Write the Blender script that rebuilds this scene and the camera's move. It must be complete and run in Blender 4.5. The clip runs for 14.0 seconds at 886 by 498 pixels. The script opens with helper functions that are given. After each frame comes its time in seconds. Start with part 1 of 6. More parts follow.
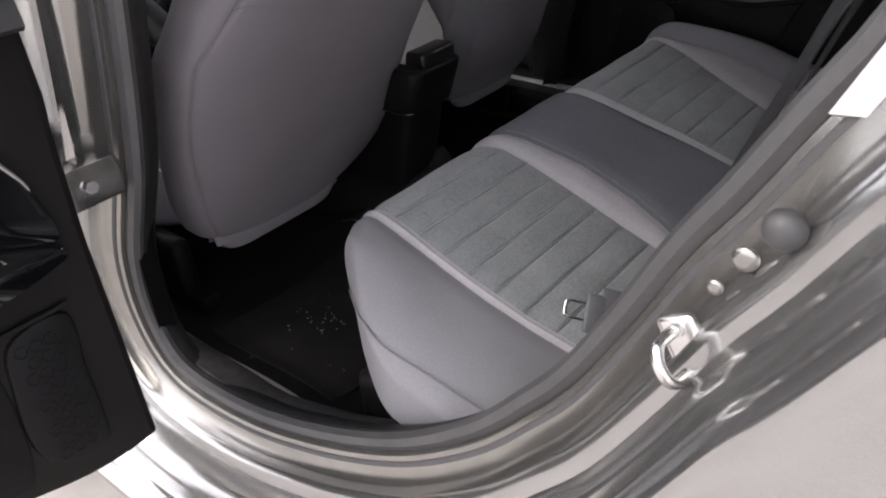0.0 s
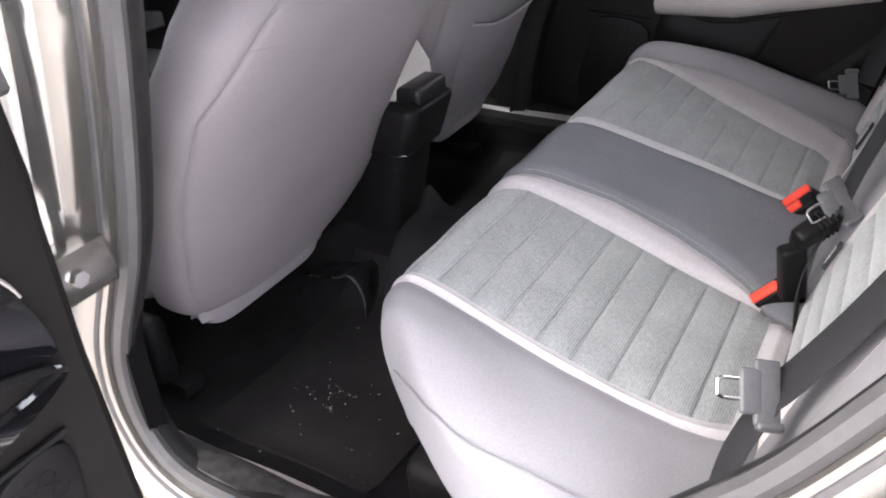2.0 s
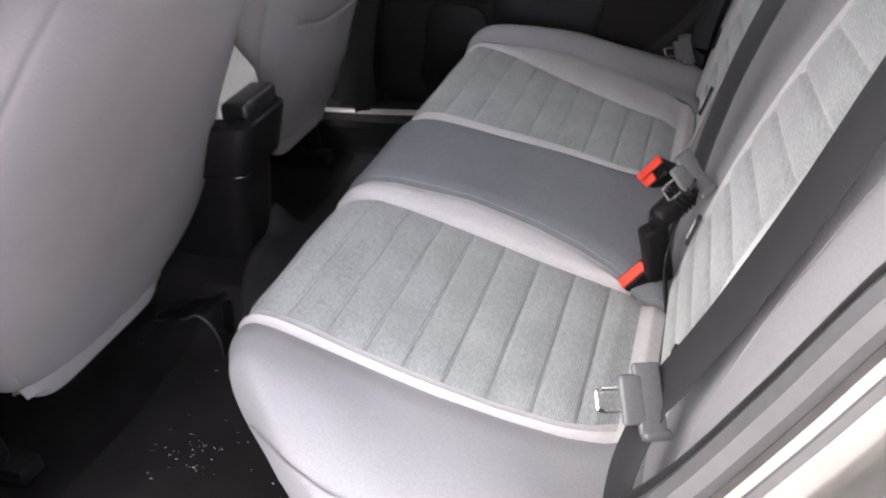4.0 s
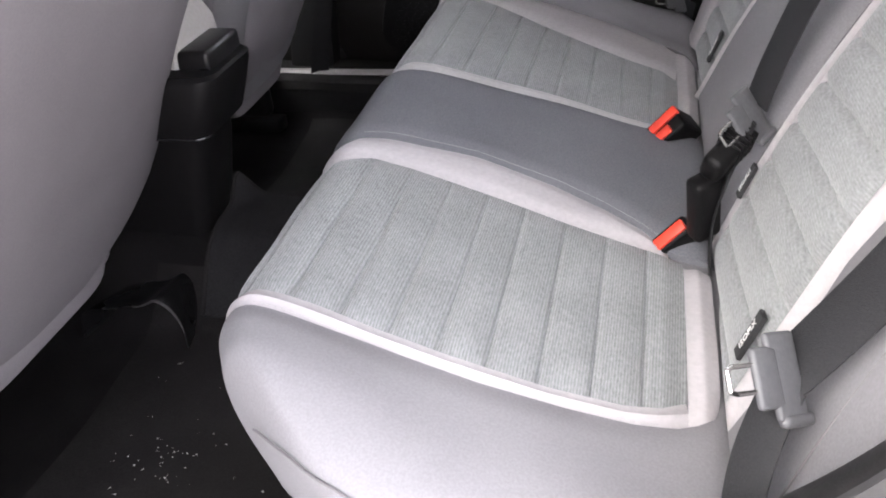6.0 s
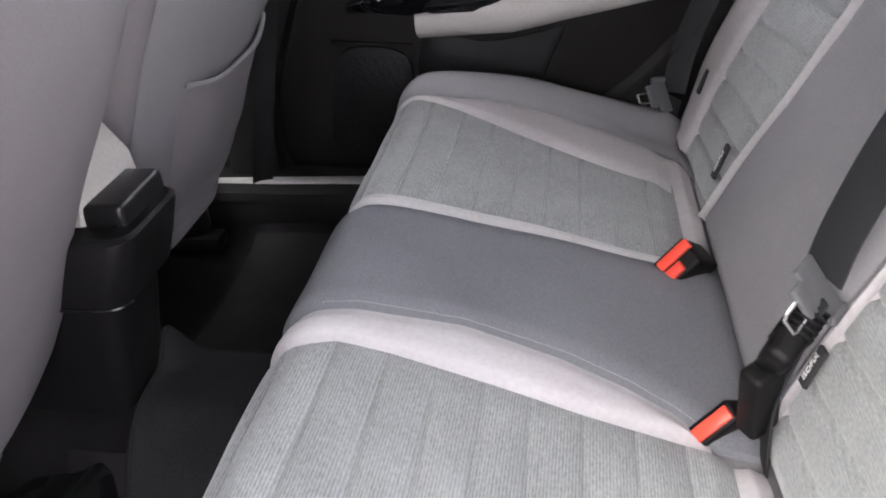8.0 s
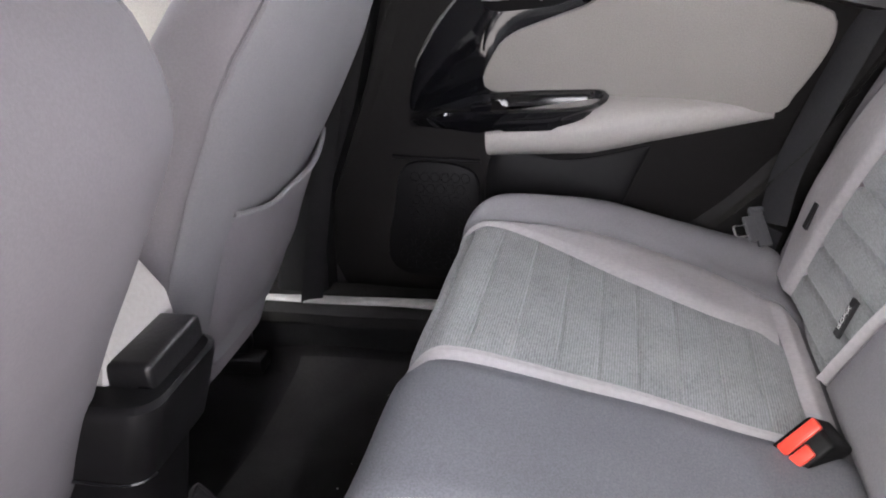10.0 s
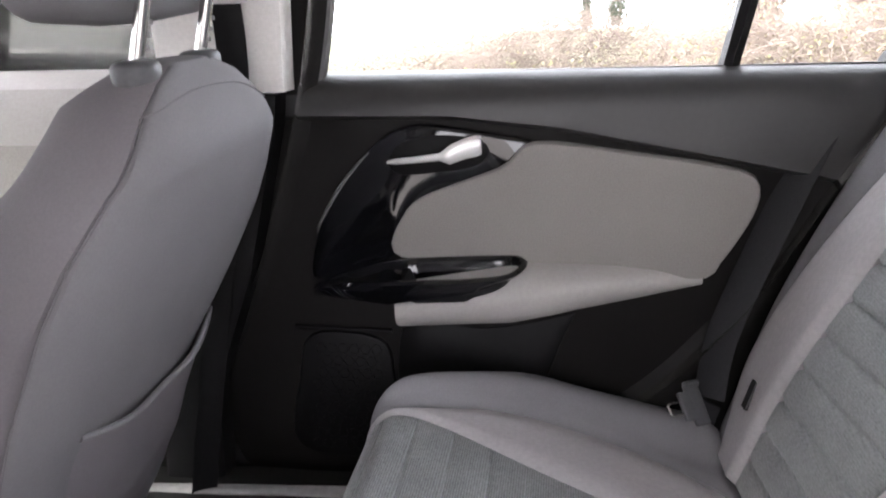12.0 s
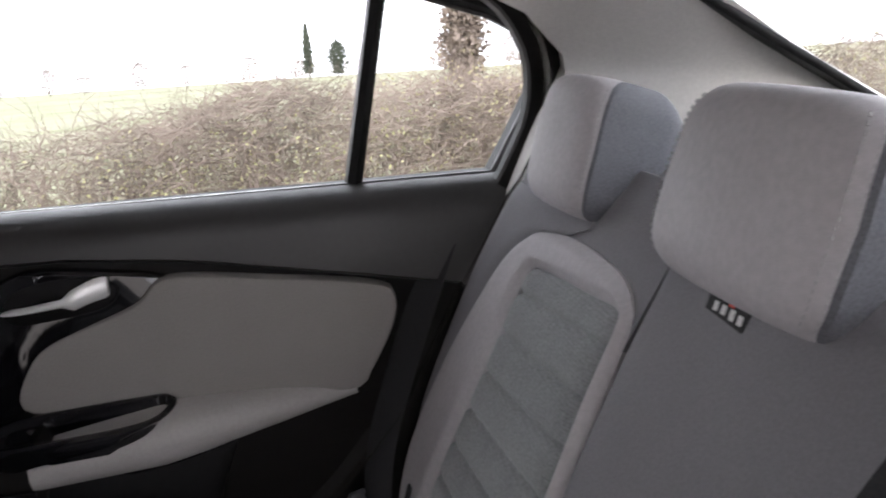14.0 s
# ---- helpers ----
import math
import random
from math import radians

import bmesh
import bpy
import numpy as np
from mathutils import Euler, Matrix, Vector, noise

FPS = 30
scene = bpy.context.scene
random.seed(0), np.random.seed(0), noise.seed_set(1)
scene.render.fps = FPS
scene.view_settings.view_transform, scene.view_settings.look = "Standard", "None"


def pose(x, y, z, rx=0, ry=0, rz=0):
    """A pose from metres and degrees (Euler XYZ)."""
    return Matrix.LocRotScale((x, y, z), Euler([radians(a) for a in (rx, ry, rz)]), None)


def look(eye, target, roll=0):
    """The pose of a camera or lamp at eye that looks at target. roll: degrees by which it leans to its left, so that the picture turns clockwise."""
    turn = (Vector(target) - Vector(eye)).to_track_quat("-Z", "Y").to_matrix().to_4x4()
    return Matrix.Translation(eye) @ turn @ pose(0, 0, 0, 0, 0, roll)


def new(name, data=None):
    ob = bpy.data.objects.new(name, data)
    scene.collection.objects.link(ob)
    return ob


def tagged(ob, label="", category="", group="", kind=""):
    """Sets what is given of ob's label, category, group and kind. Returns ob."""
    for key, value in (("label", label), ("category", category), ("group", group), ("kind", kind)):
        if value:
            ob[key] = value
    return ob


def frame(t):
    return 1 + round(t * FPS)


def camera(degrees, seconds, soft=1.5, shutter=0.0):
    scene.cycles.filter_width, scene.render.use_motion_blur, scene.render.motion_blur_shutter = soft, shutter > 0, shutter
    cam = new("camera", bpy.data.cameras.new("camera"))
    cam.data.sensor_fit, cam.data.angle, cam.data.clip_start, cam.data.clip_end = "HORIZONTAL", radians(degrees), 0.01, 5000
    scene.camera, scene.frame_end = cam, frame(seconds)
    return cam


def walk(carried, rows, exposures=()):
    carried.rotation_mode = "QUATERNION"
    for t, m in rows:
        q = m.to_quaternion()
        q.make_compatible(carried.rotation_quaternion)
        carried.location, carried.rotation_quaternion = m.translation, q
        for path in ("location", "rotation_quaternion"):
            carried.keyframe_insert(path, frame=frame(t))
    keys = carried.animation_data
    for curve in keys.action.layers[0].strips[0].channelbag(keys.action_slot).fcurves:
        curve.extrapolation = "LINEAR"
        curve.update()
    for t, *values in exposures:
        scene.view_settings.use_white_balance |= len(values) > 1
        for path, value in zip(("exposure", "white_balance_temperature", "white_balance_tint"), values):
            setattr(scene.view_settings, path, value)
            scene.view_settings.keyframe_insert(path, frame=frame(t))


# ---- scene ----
cam = camera(59.1, 14.0, 1.9, 0.2)
PATH = [
    (0, (0.825, -1.127, 1.262), (-0.292, 0.109, 0.155), -3.1),
    (0.5, (0.732, -1.1, 1.24), (-0.332, 0.217, 0.174), -1.5),
    (1, (0.629, -1.067, 1.205), (-0.333, 0.279, 0.081), -1.7),
    (1.5, (0.574, -1.073, 1.228), (-0.107, 0.418, 0.083), 0.5),
    (2, (0.565, -1.124, 1.236), (-0.357, 0.29, 0.163), -2.8),
    (2.5, (0.67, -1.178, 1.233), (-0.276, 0.236, 0.181), -4.7),
    (3, (0.7, -1.186, 1.28), (-0.381, 0.235, 0.378), -8.7),
    (3.5, (0.653, -1.125, 1.261), (-0.322, 0.308, 0.263), -7.2),
    (4, (0.552, -1.026, 1.211), (-0.087, 0.515, 0.107), -5.0),
    (4.2, (0.513, -0.994, 1.175), (-0.023, 0.527, -0.008), -2.8),
    (6.3, (0.398, -0.938, 1.122), (-0.03, 0.637, -0.033), -3.0),
    (6.5, (0.389, -0.919, 1.129), (-0.023, 0.663, -0.023), -2.8),
    (7, (0.367, -0.859, 1.126), (0.012, 0.752, -0.005), -2.8),
    (7.5, (0.349, -0.784, 1.122), (0.069, 0.833, -0.021), -2.8),
    (8, (0.319, -0.726, 1.133), (-0.011, 0.94, 0.076), -3.0),
    (8.5, (0.285, -0.677, 1.138), (-0.112, 0.977, 0.085), -3.6),
    (9, (0.246, -0.626, 1.13), (-0.188, 1.039, 0.11), -3.6),
    (11.3, (0.254, -0.5, 1.159), (-0.164, 1.316, 0.434), -0.7),
    (11.5, (0.243, -0.475, 1.161), (-0.115, 1.35, 0.426), -0.8),
    (12, (0.266, -0.417, 1.188), (-0.039, 1.46, 0.569), -1.9),
    (12.5, (0.266, -0.382, 1.258), (0.025, 1.516, 0.675), -1.8),
    (13, (0.287, -0.375, 1.263), (0.121, 1.536, 0.694), -1.2),
    (13.5, (0.323, -0.387, 1.274), (0.409, 1.536, 0.732), -0.9),
    (14, (0.418, -0.383, 1.286), (0.751, 1.515, 0.75), -3.2),
]
EXPOSURES = [(0.0, 1.02), (0.5, 1.64), (1.0, 2.20), (2.0, 2.55), (3.0, 2.46), (4.0, 2.44), (6.5, 2.54), (7.0, 2.54), (8.0, 2.68), (8.5, 2.84), (9.0, 3.04), (11.5, 3.0), (12.0, 2.50), (12.5, 2.12), (13.0, 1.85), (13.5, 1.69), (14.0, 1.38)]
walk(cam, [(t, look(eye, target, roll)) for t, eye, target, roll in PATH], EXPOSURES)

# ---------------------------------------------------------------- world and light
world = bpy.data.worlds.new("world")
scene.world = world
world.use_nodes = True
wn = world.node_tree
sky = wn.nodes.new("ShaderNodeTexSky")
sky.sky_type = "NISHITA"
sky.sun_disc = False
sky.sun_elevation = radians(38)
sky.sun_rotation = radians(213)
sky.air_density, sky.dust_density, sky.ozone_density = 1.0, 6.0, 1.0
# an overcast sky: the blue of the clear sky is mostly lost in cloud
haze = wn.nodes.new("ShaderNodeMixRGB")
haze.inputs[0].default_value = 0.85
haze.inputs[2].default_value = (9.75, 9.6, 10.5, 1)
wn.links.new(sky.outputs[0], haze.inputs[1])
wn.links.new(haze.outputs[0], wn.nodes["Background"].inputs[0])
wn.nodes["Background"].inputs[1].default_value = 0.165
sun_data = bpy.data.lights.new("sun", "SUN")
sun_data.energy, sun_data.angle, sun_data.color = 0.7, radians(35), (1.0, 0.97, 0.93)
sun = new("sun", sun_data)
sun.matrix_world = look((-2.4, -4, 4.4), (0.2, 0, 0.6))

# ---------------------------------------------------------------- materials
def material(name, colour, rough=0.6, metal=0.0, spec=0.5, noise_scale=0.0, noise_amount=0.0, second=None,
             bump=0.0, bump_scale=200.0, coat=0.0, stains=0.0, stain_scale=6.0):
    """A surface with colour variation at two scales and a fine relief."""
    m = bpy.data.materials.new(name)
    m.use_nodes = True
    nt = m.node_tree
    b = nt.nodes["Principled BSDF"]
    b.inputs["Roughness"].default_value = rough
    b.inputs["Metallic"].default_value = metal
    b.inputs["Specular IOR Level"].default_value = spec
    b.inputs["Coat Weight"].default_value = coat
    b.inputs["Coat Roughness"].default_value = 0.04
    b.inputs["Base Color"].default_value = (*colour, 1)
    tc = nt.nodes.new("ShaderNodeTexCoord")
    out = None
    if noise_amount:
        n1 = nt.nodes.new("ShaderNodeTexNoise")
        n1.inputs["Scale"].default_value, n1.inputs["Detail"].default_value = noise_scale, 6
        nt.links.new(tc.outputs["Object"], n1.inputs["Vector"])
        mix = nt.nodes.new("ShaderNodeMixRGB")
        mix.inputs[1].default_value = (*colour, 1)
        two = second or tuple(c * (1 - noise_amount) for c in colour)
        mix.inputs[2].default_value = (*two, 1)
        ramp = nt.nodes.new("ShaderNodeMapRange")
        ramp.inputs[1].default_value, ramp.inputs[2].default_value = 0.35, 0.65
        nt.links.new(n1.outputs["Fac"], ramp.inputs[0])
        nt.links.new(ramp.outputs[0], mix.inputs[0])
        out = mix.outputs[0]
    if stains:
        n2 = nt.nodes.new("ShaderNodeTexNoise")
        n2.inputs["Scale"].default_value, n2.inputs["Detail"].default_value = stain_scale, 3
        nt.links.new(tc.outputs["Object"], n2.inputs["Vector"])
        mr = nt.nodes.new("ShaderNodeMapRange")
        mr.inputs[1].default_value, mr.inputs[2].default_value = 0.3, 0.75
        mr.inputs[3].default_value, mr.inputs[4].default_value = 1.0, 1.0 - stains
        nt.links.new(n2.outputs["Fac"], mr.inputs[0])
        mul = nt.nodes.new("ShaderNodeMixRGB")
        mul.blend_type = "MULTIPLY"
        mul.inputs[0].default_value = 1
        mul.inputs[1].default_value = (*colour, 1)
        if out:
            nt.links.new(out, mul.inputs[1])
        nt.links.new(mr.outputs[0], mul.inputs[2])
        out = mul.outputs[0]
        rr = nt.nodes.new("ShaderNodeMapRange")
        rr.inputs[1].default_value, rr.inputs[2].default_value = 0.3, 0.7
        rr.inputs[3].default_value, rr.inputs[4].default_value = rough * 0.85, min(1.0, rough * 1.2)
        nt.links.new(n2.outputs["Fac"], rr.inputs[0])
        nt.links.new(rr.outputs[0], b.inputs["Roughness"])
    if out:
        nt.links.new(out, b.inputs["Base Color"])
    if bump:
        n3 = nt.nodes.new("ShaderNodeTexNoise")
        n3.inputs["Scale"].default_value, n3.inputs["Detail"].default_value = bump_scale, 3
        nt.links.new(tc.outputs["Object"], n3.inputs["Vector"])
        bp = nt.nodes.new("ShaderNodeBump")
        bp.inputs["Strength"].default_value, bp.inputs["Distance"].default_value = bump, 0.001
        nt.links.new(n3.outputs["Fac"], bp.inputs["Height"])
        nt.links.new(bp.outputs[0], b.inputs["Normal"])
    return m


def ribbed_fabric(name, light, dark, across, ribs):
    """Woven upholstery with fine ribs, stepping along the axis 'across', and flecks of pale yarn."""
    m = bpy.data.materials.new(name)
    m.use_nodes = True
    nt = m.node_tree
    b = nt.nodes["Principled BSDF"]
    b.inputs["Roughness"].default_value = 0.9
    b.inputs["Specular IOR Level"].default_value = 0.2
    b.inputs["Sheen Weight"].default_value = 0.25
    tc = nt.nodes.new("ShaderNodeTexCoord")
    sep = nt.nodes.new("ShaderNodeSeparateXYZ")
    nt.links.new(tc.outputs["Object"], sep.inputs[0])
    rib = nt.nodes.new("ShaderNodeMath")
    rib.operation = "MULTIPLY"
    rib.inputs[1].default_value = 2 * math.pi / 0.0030
    nt.links.new(sep.outputs[across], rib.inputs[0])
    sn = nt.nodes.new("ShaderNodeMath")
    sn.operation = "SINE"
    nt.links.new(rib.outputs[0], sn.inputs[0])
    flecks = nt.nodes.new("ShaderNodeTexNoise")
    flecks.inputs["Scale"].default_value, flecks.inputs["Detail"].default_value = 420, 4
    mp = nt.nodes.new("ShaderNodeMapping")
    mp.inputs["Scale"].default_value = (1, 0.45, 1)
    nt.links.new(tc.outputs["Object"], mp.inputs[0])
    nt.links.new(mp.outputs[0], flecks.inputs["Vector"])
    cloud = nt.nodes.new("ShaderNodeTexNoise")
    cloud.inputs["Scale"].default_value, cloud.inputs["Detail"].default_value = 18, 4
    nt.links.new(tc.outputs["Object"], cloud.inputs["Vector"])
    a = nt.nodes.new("ShaderNodeMath")
    a.operation = "MULTIPLY_ADD"
    a.inputs[1].default_value, a.inputs[2].default_value = ribs, -0.33
    nt.links.new(sn.outputs[0], a.inputs[0])
    c = nt.nodes.new("ShaderNodeMath")
    c.operation = "MULTIPLY_ADD"
    c.inputs[1].default_value = 1.1
    nt.links.new(flecks.outputs["Fac"], c.inputs[0])
    nt.links.new(a.outputs[0], c.inputs[2])
    d = nt.nodes.new("ShaderNodeMath")
    d.operation = "MULTIPLY_ADD"
    d.inputs[1].default_value = 0.45
    nt.links.new(cloud.outputs["Fac"], d.inputs[0])
    nt.links.new(c.outputs[0], d.inputs[2])
    mix = nt.nodes.new("ShaderNodeMixRGB")
    mix.inputs[1].default_value, mix.inputs[2].default_value = (*dark, 1), (*light, 1)
    nt.links.new(d.outputs[0], mix.inputs[0])
    nt.links.new(mix.outputs[0], b.inputs["Base Color"])
    bp = nt.nodes.new("ShaderNodeBump")
    bp.inputs["Strength"].default_value, bp.inputs["Distance"].default_value = 0.5, 0.0012
    nt.links.new(c.outputs[0], bp.inputs["Height"])
    nt.links.new(bp.outputs[0], b.inputs["Normal"])
    return m


def glass(name, colour):
    m = bpy.data.materials.new(name)
    m.use_nodes = True
    nt = m.node_tree
    b = nt.nodes["Principled BSDF"]
    b.inputs["Base Color"].default_value = (*colour, 1)
    b.inputs["Roughness"].default_value = 0.0
    b.inputs["Transmission Weight"].default_value = 1.0
    b.inputs["IOR"].default_value = 1.02
    return m


M = {
    "cloth": material("grey_upholstery_cloth", (0.235, 0.228, 0.241), 0.85, spec=0.25, noise_scale=420, noise_amount=0.12, bump=0.12, bump_scale=900, stains=0.10, stain_scale=5),
    "cloth_mid": material("blue_grey_centre_cloth", (0.165, 0.168, 0.183), 0.85, spec=0.25, noise_scale=500, noise_amount=0.25, bump=0.25, bump_scale=900, stains=0.10, stain_scale=6),
    "strip": material("pale_grey_leatherette", (0.47, 0.447, 0.458), 0.6, spec=0.35, noise_scale=160, noise_amount=0.10, bump=0.2, bump_scale=700, stains=0.08),
    "pad": ribbed_fabric("ribbed_seat_fabric", (0.345, 0.354, 0.355), (0.125, 0.131, 0.135), 0, 0.20),
    "pad_back": ribbed_fabric("ribbed_back_fabric", (0.355, 0.368, 0.368), (0.145, 0.152, 0.155), 2, 0.07),
    # one cloth twice: the second tint, paler and cooler, paints in window light
    "seatback": material("front_seat_back_cloth", (0.168, 0.155, 0.163), 0.8, spec=0.3, noise_scale=380, noise_amount=0.08, bump=0.1, bump_scale=800, stains=0.12, stain_scale=4),
    "seat_lit": material("front_seat_lit_cloth", (0.178, 0.172, 0.178), 0.8, spec=0.3, noise_scale=380, noise_amount=0.08, bump=0.1, bump_scale=800, stains=0.1, stain_scale=4),
    "thread": material("pale_stitching", (0.34, 0.33, 0.33), 0.7),
    "seam": material("dark_seam_thread", (0.15, 0.142, 0.148), 0.85),
    "black": material("black_grained_plastic", (0.006, 0.0056, 0.006), 0.5, spec=0.15, noise_scale=90, noise_amount=0.3, bump=0.35, bump_scale=600, stains=0.15),
    "trim": material("dark_grey_grained_trim", (0.0085, 0.0076, 0.0072), 0.55, spec=0.14, noise_scale=120, noise_amount=0.2, bump=0.35, bump_scale=700, stains=0.12),
    "trim_soft": material("soft_charcoal_belt_trim", (0.023, 0.022, 0.0215), 0.40, spec=0.55, noise_scale=120, noise_amount=0.15, bump=0.3, bump_scale=650, stains=0.1),
    "gloss": material("piano_black_lacquer", (0.004, 0.004, 0.005), 0.07, spec=0.45, coat=0.3, stains=0.1, stain_scale=30),
    "insert": material("pale_grey_door_cloth", (0.28, 0.262, 0.247), 0.8, spec=0.25, noise_scale=500, noise_amount=0.15, bump=0.25, bump_scale=900, stains=0.08),
    "arm": material("pale_grey_armrest_vinyl", (0.38, 0.36, 0.342), 0.55, spec=0.35, noise_scale=200, noise_amount=0.08, bump=0.2, bump_scale=600, stains=0.08),
    "chrome": material("satin_chrome", (0.75, 0.74, 0.72), 0.22, metal=1.0, noise_scale=60, noise_amount=0.08),
    "satin": material("satin_silver_lever", (0.86, 0.85, 0.83), 0.42, metal=0.45, noise_scale=60, noise_amount=0.06),
    "rim": material("bright_bezel_glint", (0.34, 0.33, 0.32), 0.16, metal=0.7, coat=0.6, noise_scale=60, noise_amount=0.1),
    "gloss_worn": material("worn_black_duct_plastic", (0.010, 0.0095, 0.010), 0.28, spec=0.35, noise_scale=60, noise_amount=0.3, bump=0.25, bump_scale=200, stains=0.2),
    "sill_dusty": material("scuffed_sill_plastic", (0.05, 0.048, 0.047), 0.5, spec=0.4, noise_scale=55, noise_amount=0.6, second=(0.018, 0.017, 0.017), bump=0.4, bump_scale=300, stains=0.35, stain_scale=9),
    "aperture": material("dusty_aperture_plastic", (0.022, 0.021, 0.021), 0.5, spec=0.3, noise_scale=55, noise_amount=0.5, second=(0.011, 0.0105, 0.0105), bump=0.35, bump_scale=300, stains=0.3, stain_scale=9),
    # paler than the plate itself: the sill's highlight is in this colour
    "sill_glint": material("pale_sill_glint", (0.30, 0.29, 0.28), 0.38, spec=0.5, noise_scale=90, noise_amount=0.2, bump=0.2, stains=0.2),
    "rubber": material("black_rubber_seal", (0.068, 0.066, 0.067), 0.42, spec=0.5, noise_scale=120, noise_amount=0.12, bump=0.15, bump_scale=300, stains=0.15, stain_scale=14),
    "paint": material("bronze_grey_metallic_paint", (0.42, 0.413, 0.405), 0.16, metal=0.85, coat=0.6, noise_scale=1500, noise_amount=0.25, stains=0.15, stain_scale=5),
    "jamb": material("dusty_painted_jamb", (0.32, 0.308, 0.288), 0.21, metal=0.85, coat=0.4, noise_scale=30, noise_amount=0.1, stains=0.14, stain_scale=6),
    "carpet": material("black_carpet", (0.010, 0.009, 0.0095), 0.95, spec=0.1, noise_scale=500, noise_amount=0.5, bump=0.8, bump_scale=700, stains=0.3, stain_scale=9),
    "mat": material("dark_floor_mat", (0.016, 0.0145, 0.0145), 0.9, spec=0.15, noise_scale=400, noise_amount=0.4, bump=0.7, bump_scale=600, stains=0.3, stain_scale=7),
    "duct_glint": material("pale_duct_glint", (0.075, 0.072, 0.072), 0.4, spec=0.4, noise_scale=90, noise_amount=0.5, second=(0.03, 0.03, 0.03), stains=0.2),
    "tunnel": material("dark_grey_tunnel_carpet", (0.020, 0.0193, 0.0205), 0.92, spec=0.15, noise_scale=420, noise_amount=0.45, bump=0.7, bump_scale=650, stains=0.3, stain_scale=8),
    "dust": material("pale_crumbs", (0.60, 0.59, 0.57), 0.9),
    "belt": material("black_seat_belt_webbing", (0.023, 0.023, 0.025), 0.65, spec=0.25, noise_scale=700, noise_amount=0.4, bump=0.5, bump_scale=900),
    "tongue": material("grey_belt_tongue_plastic", (0.085, 0.085, 0.09), 0.45, spec=0.4, noise_scale=200, noise_amount=0.15, bump=0.2),
    "red": material("red_release_button", (0.75, 0.06, 0.035), 0.4, spec=0.4, noise_scale=120, noise_amount=0.12),
    "lining": material("pale_grey_roof_lining", (0.68, 0.66, 0.635), 0.9, spec=0.15, noise_scale=300, noise_amount=0.12, bump=0.4, bump_scale=900, stains=0.06),
    "pillar": material("pale_grey_pillar_plastic", (0.68, 0.655, 0.63), 0.5, spec=0.35, noise_scale=200, noise_amount=0.08, bump=0.25, bump_scale=700, stains=0.06),
    "glass": glass("window_glass", (0.93, 0.96, 0.95)),
    "tag": material("black_woven_tag", (0.015, 0.015, 0.016), 0.8, noise_scale=800, noise_amount=0.3),
    "white": material("white_print", (0.72, 0.71, 0.70), 0.7),
    "ground": material("pale_dusty_concrete", (0.56, 0.53, 0.50), 0.9, spec=0.2, noise_scale=5, noise_amount=0.35, second=(0.44, 0.40, 0.36), bump=0.8, bump_scale=60, stains=0.3, stain_scale=1.1),
    "twig": material("dry_hedge_twigs", (0.30, 0.245, 0.212), 0.9, spec=0.15, noise_scale=1.6, noise_amount=0.5, second=(0.145, 0.115, 0.10)),
    "leaf": material("sparse_hedge_leaves", (0.40, 0.40, 0.20), 0.8, spec=0.2, noise_scale=0.8, noise_amount=0.6, second=(0.33, 0.27, 0.19)),
    "tree": material("dark_evergreen", (0.105, 0.12, 0.092), 0.85, spec=0.2, noise_scale=6, noise_amount=0.4),
    "bark": material("grey_bark", (0.13, 0.11, 0.09), 0.9, noise_scale=30, noise_amount=0.4, bump=0.6, bump_scale=60),
    "wall": material("pale_plaster", (0.55, 0.50, 0.45), 0.9, noise_scale=2, noise_amount=0.15),
    "roof": material("brown_roof_tiles", (0.26, 0.17, 0.13), 0.9, noise_scale=3, noise_amount=0.3),
}


def meadow():
    m = material("meadow_grass", (0.24, 0.26, 0.155), 0.95, spec=0.1, noise_scale=0.6, noise_amount=0.5, second=(0.32, 0.31, 0.225), bump=0.6, bump_scale=25, stains=0.35, stain_scale=0.06)
    return m


M["meadow"] = meadow()

# ---------------------------------------------------------------- building helpers
BASE = {}
LEVEL = Matrix.Identity(4)
# the seats, floor and near side are drawn in the bench's own axes, which lean a little against the far door's
LEAN = pose(0.0466, 0.0023, -0.0106, -0.097, -2.306, 1.327)
STAND = [LEVEL]


def thing(name, at, label, category, group="", kind=""):
    ob = new(name)
    ob.empty_display_size = 0.05
    BASE[ob] = ob.location = STAND[0] @ Vector(at)
    return tagged(ob, label, category, group, kind)


def mesh_of(name, bm, mat, at=(0, 0, 0), smooth=True):
    bmesh.ops.recalc_face_normals(bm, faces=bm.faces)
    bmesh.ops.transform(bm, verts=bm.verts, matrix=Matrix.Translation(-Vector(at)) @ STAND[0])
    me = bpy.data.meshes.new(name)
    bm.to_mesh(me)
    bm.free()
    me.materials.append(mat)
    if smooth:
        me.shade_smooth()
        me.set_sharp_from_angle(angle=radians(38))
    return me


def part(name, bm, mat, parent, label=""):
    """Links a bmesh, drawn in the world's metres, as one mesh under a thing or a part."""
    ob = new(name, mesh_of(name, bm, mat, tuple(BASE[parent])))
    ob.parent = parent
    BASE[ob] = BASE[parent]
    if label:
        ob["label"] = label
    return ob


def single(name, bm, mat, at, label, category, kind=""):
    at = STAND[0] @ Vector(at)
    ob = new(name, mesh_of(name, bm, mat, tuple(at)))
    BASE[ob] = ob.location = at
    return tagged(ob, label, category, kind=kind)


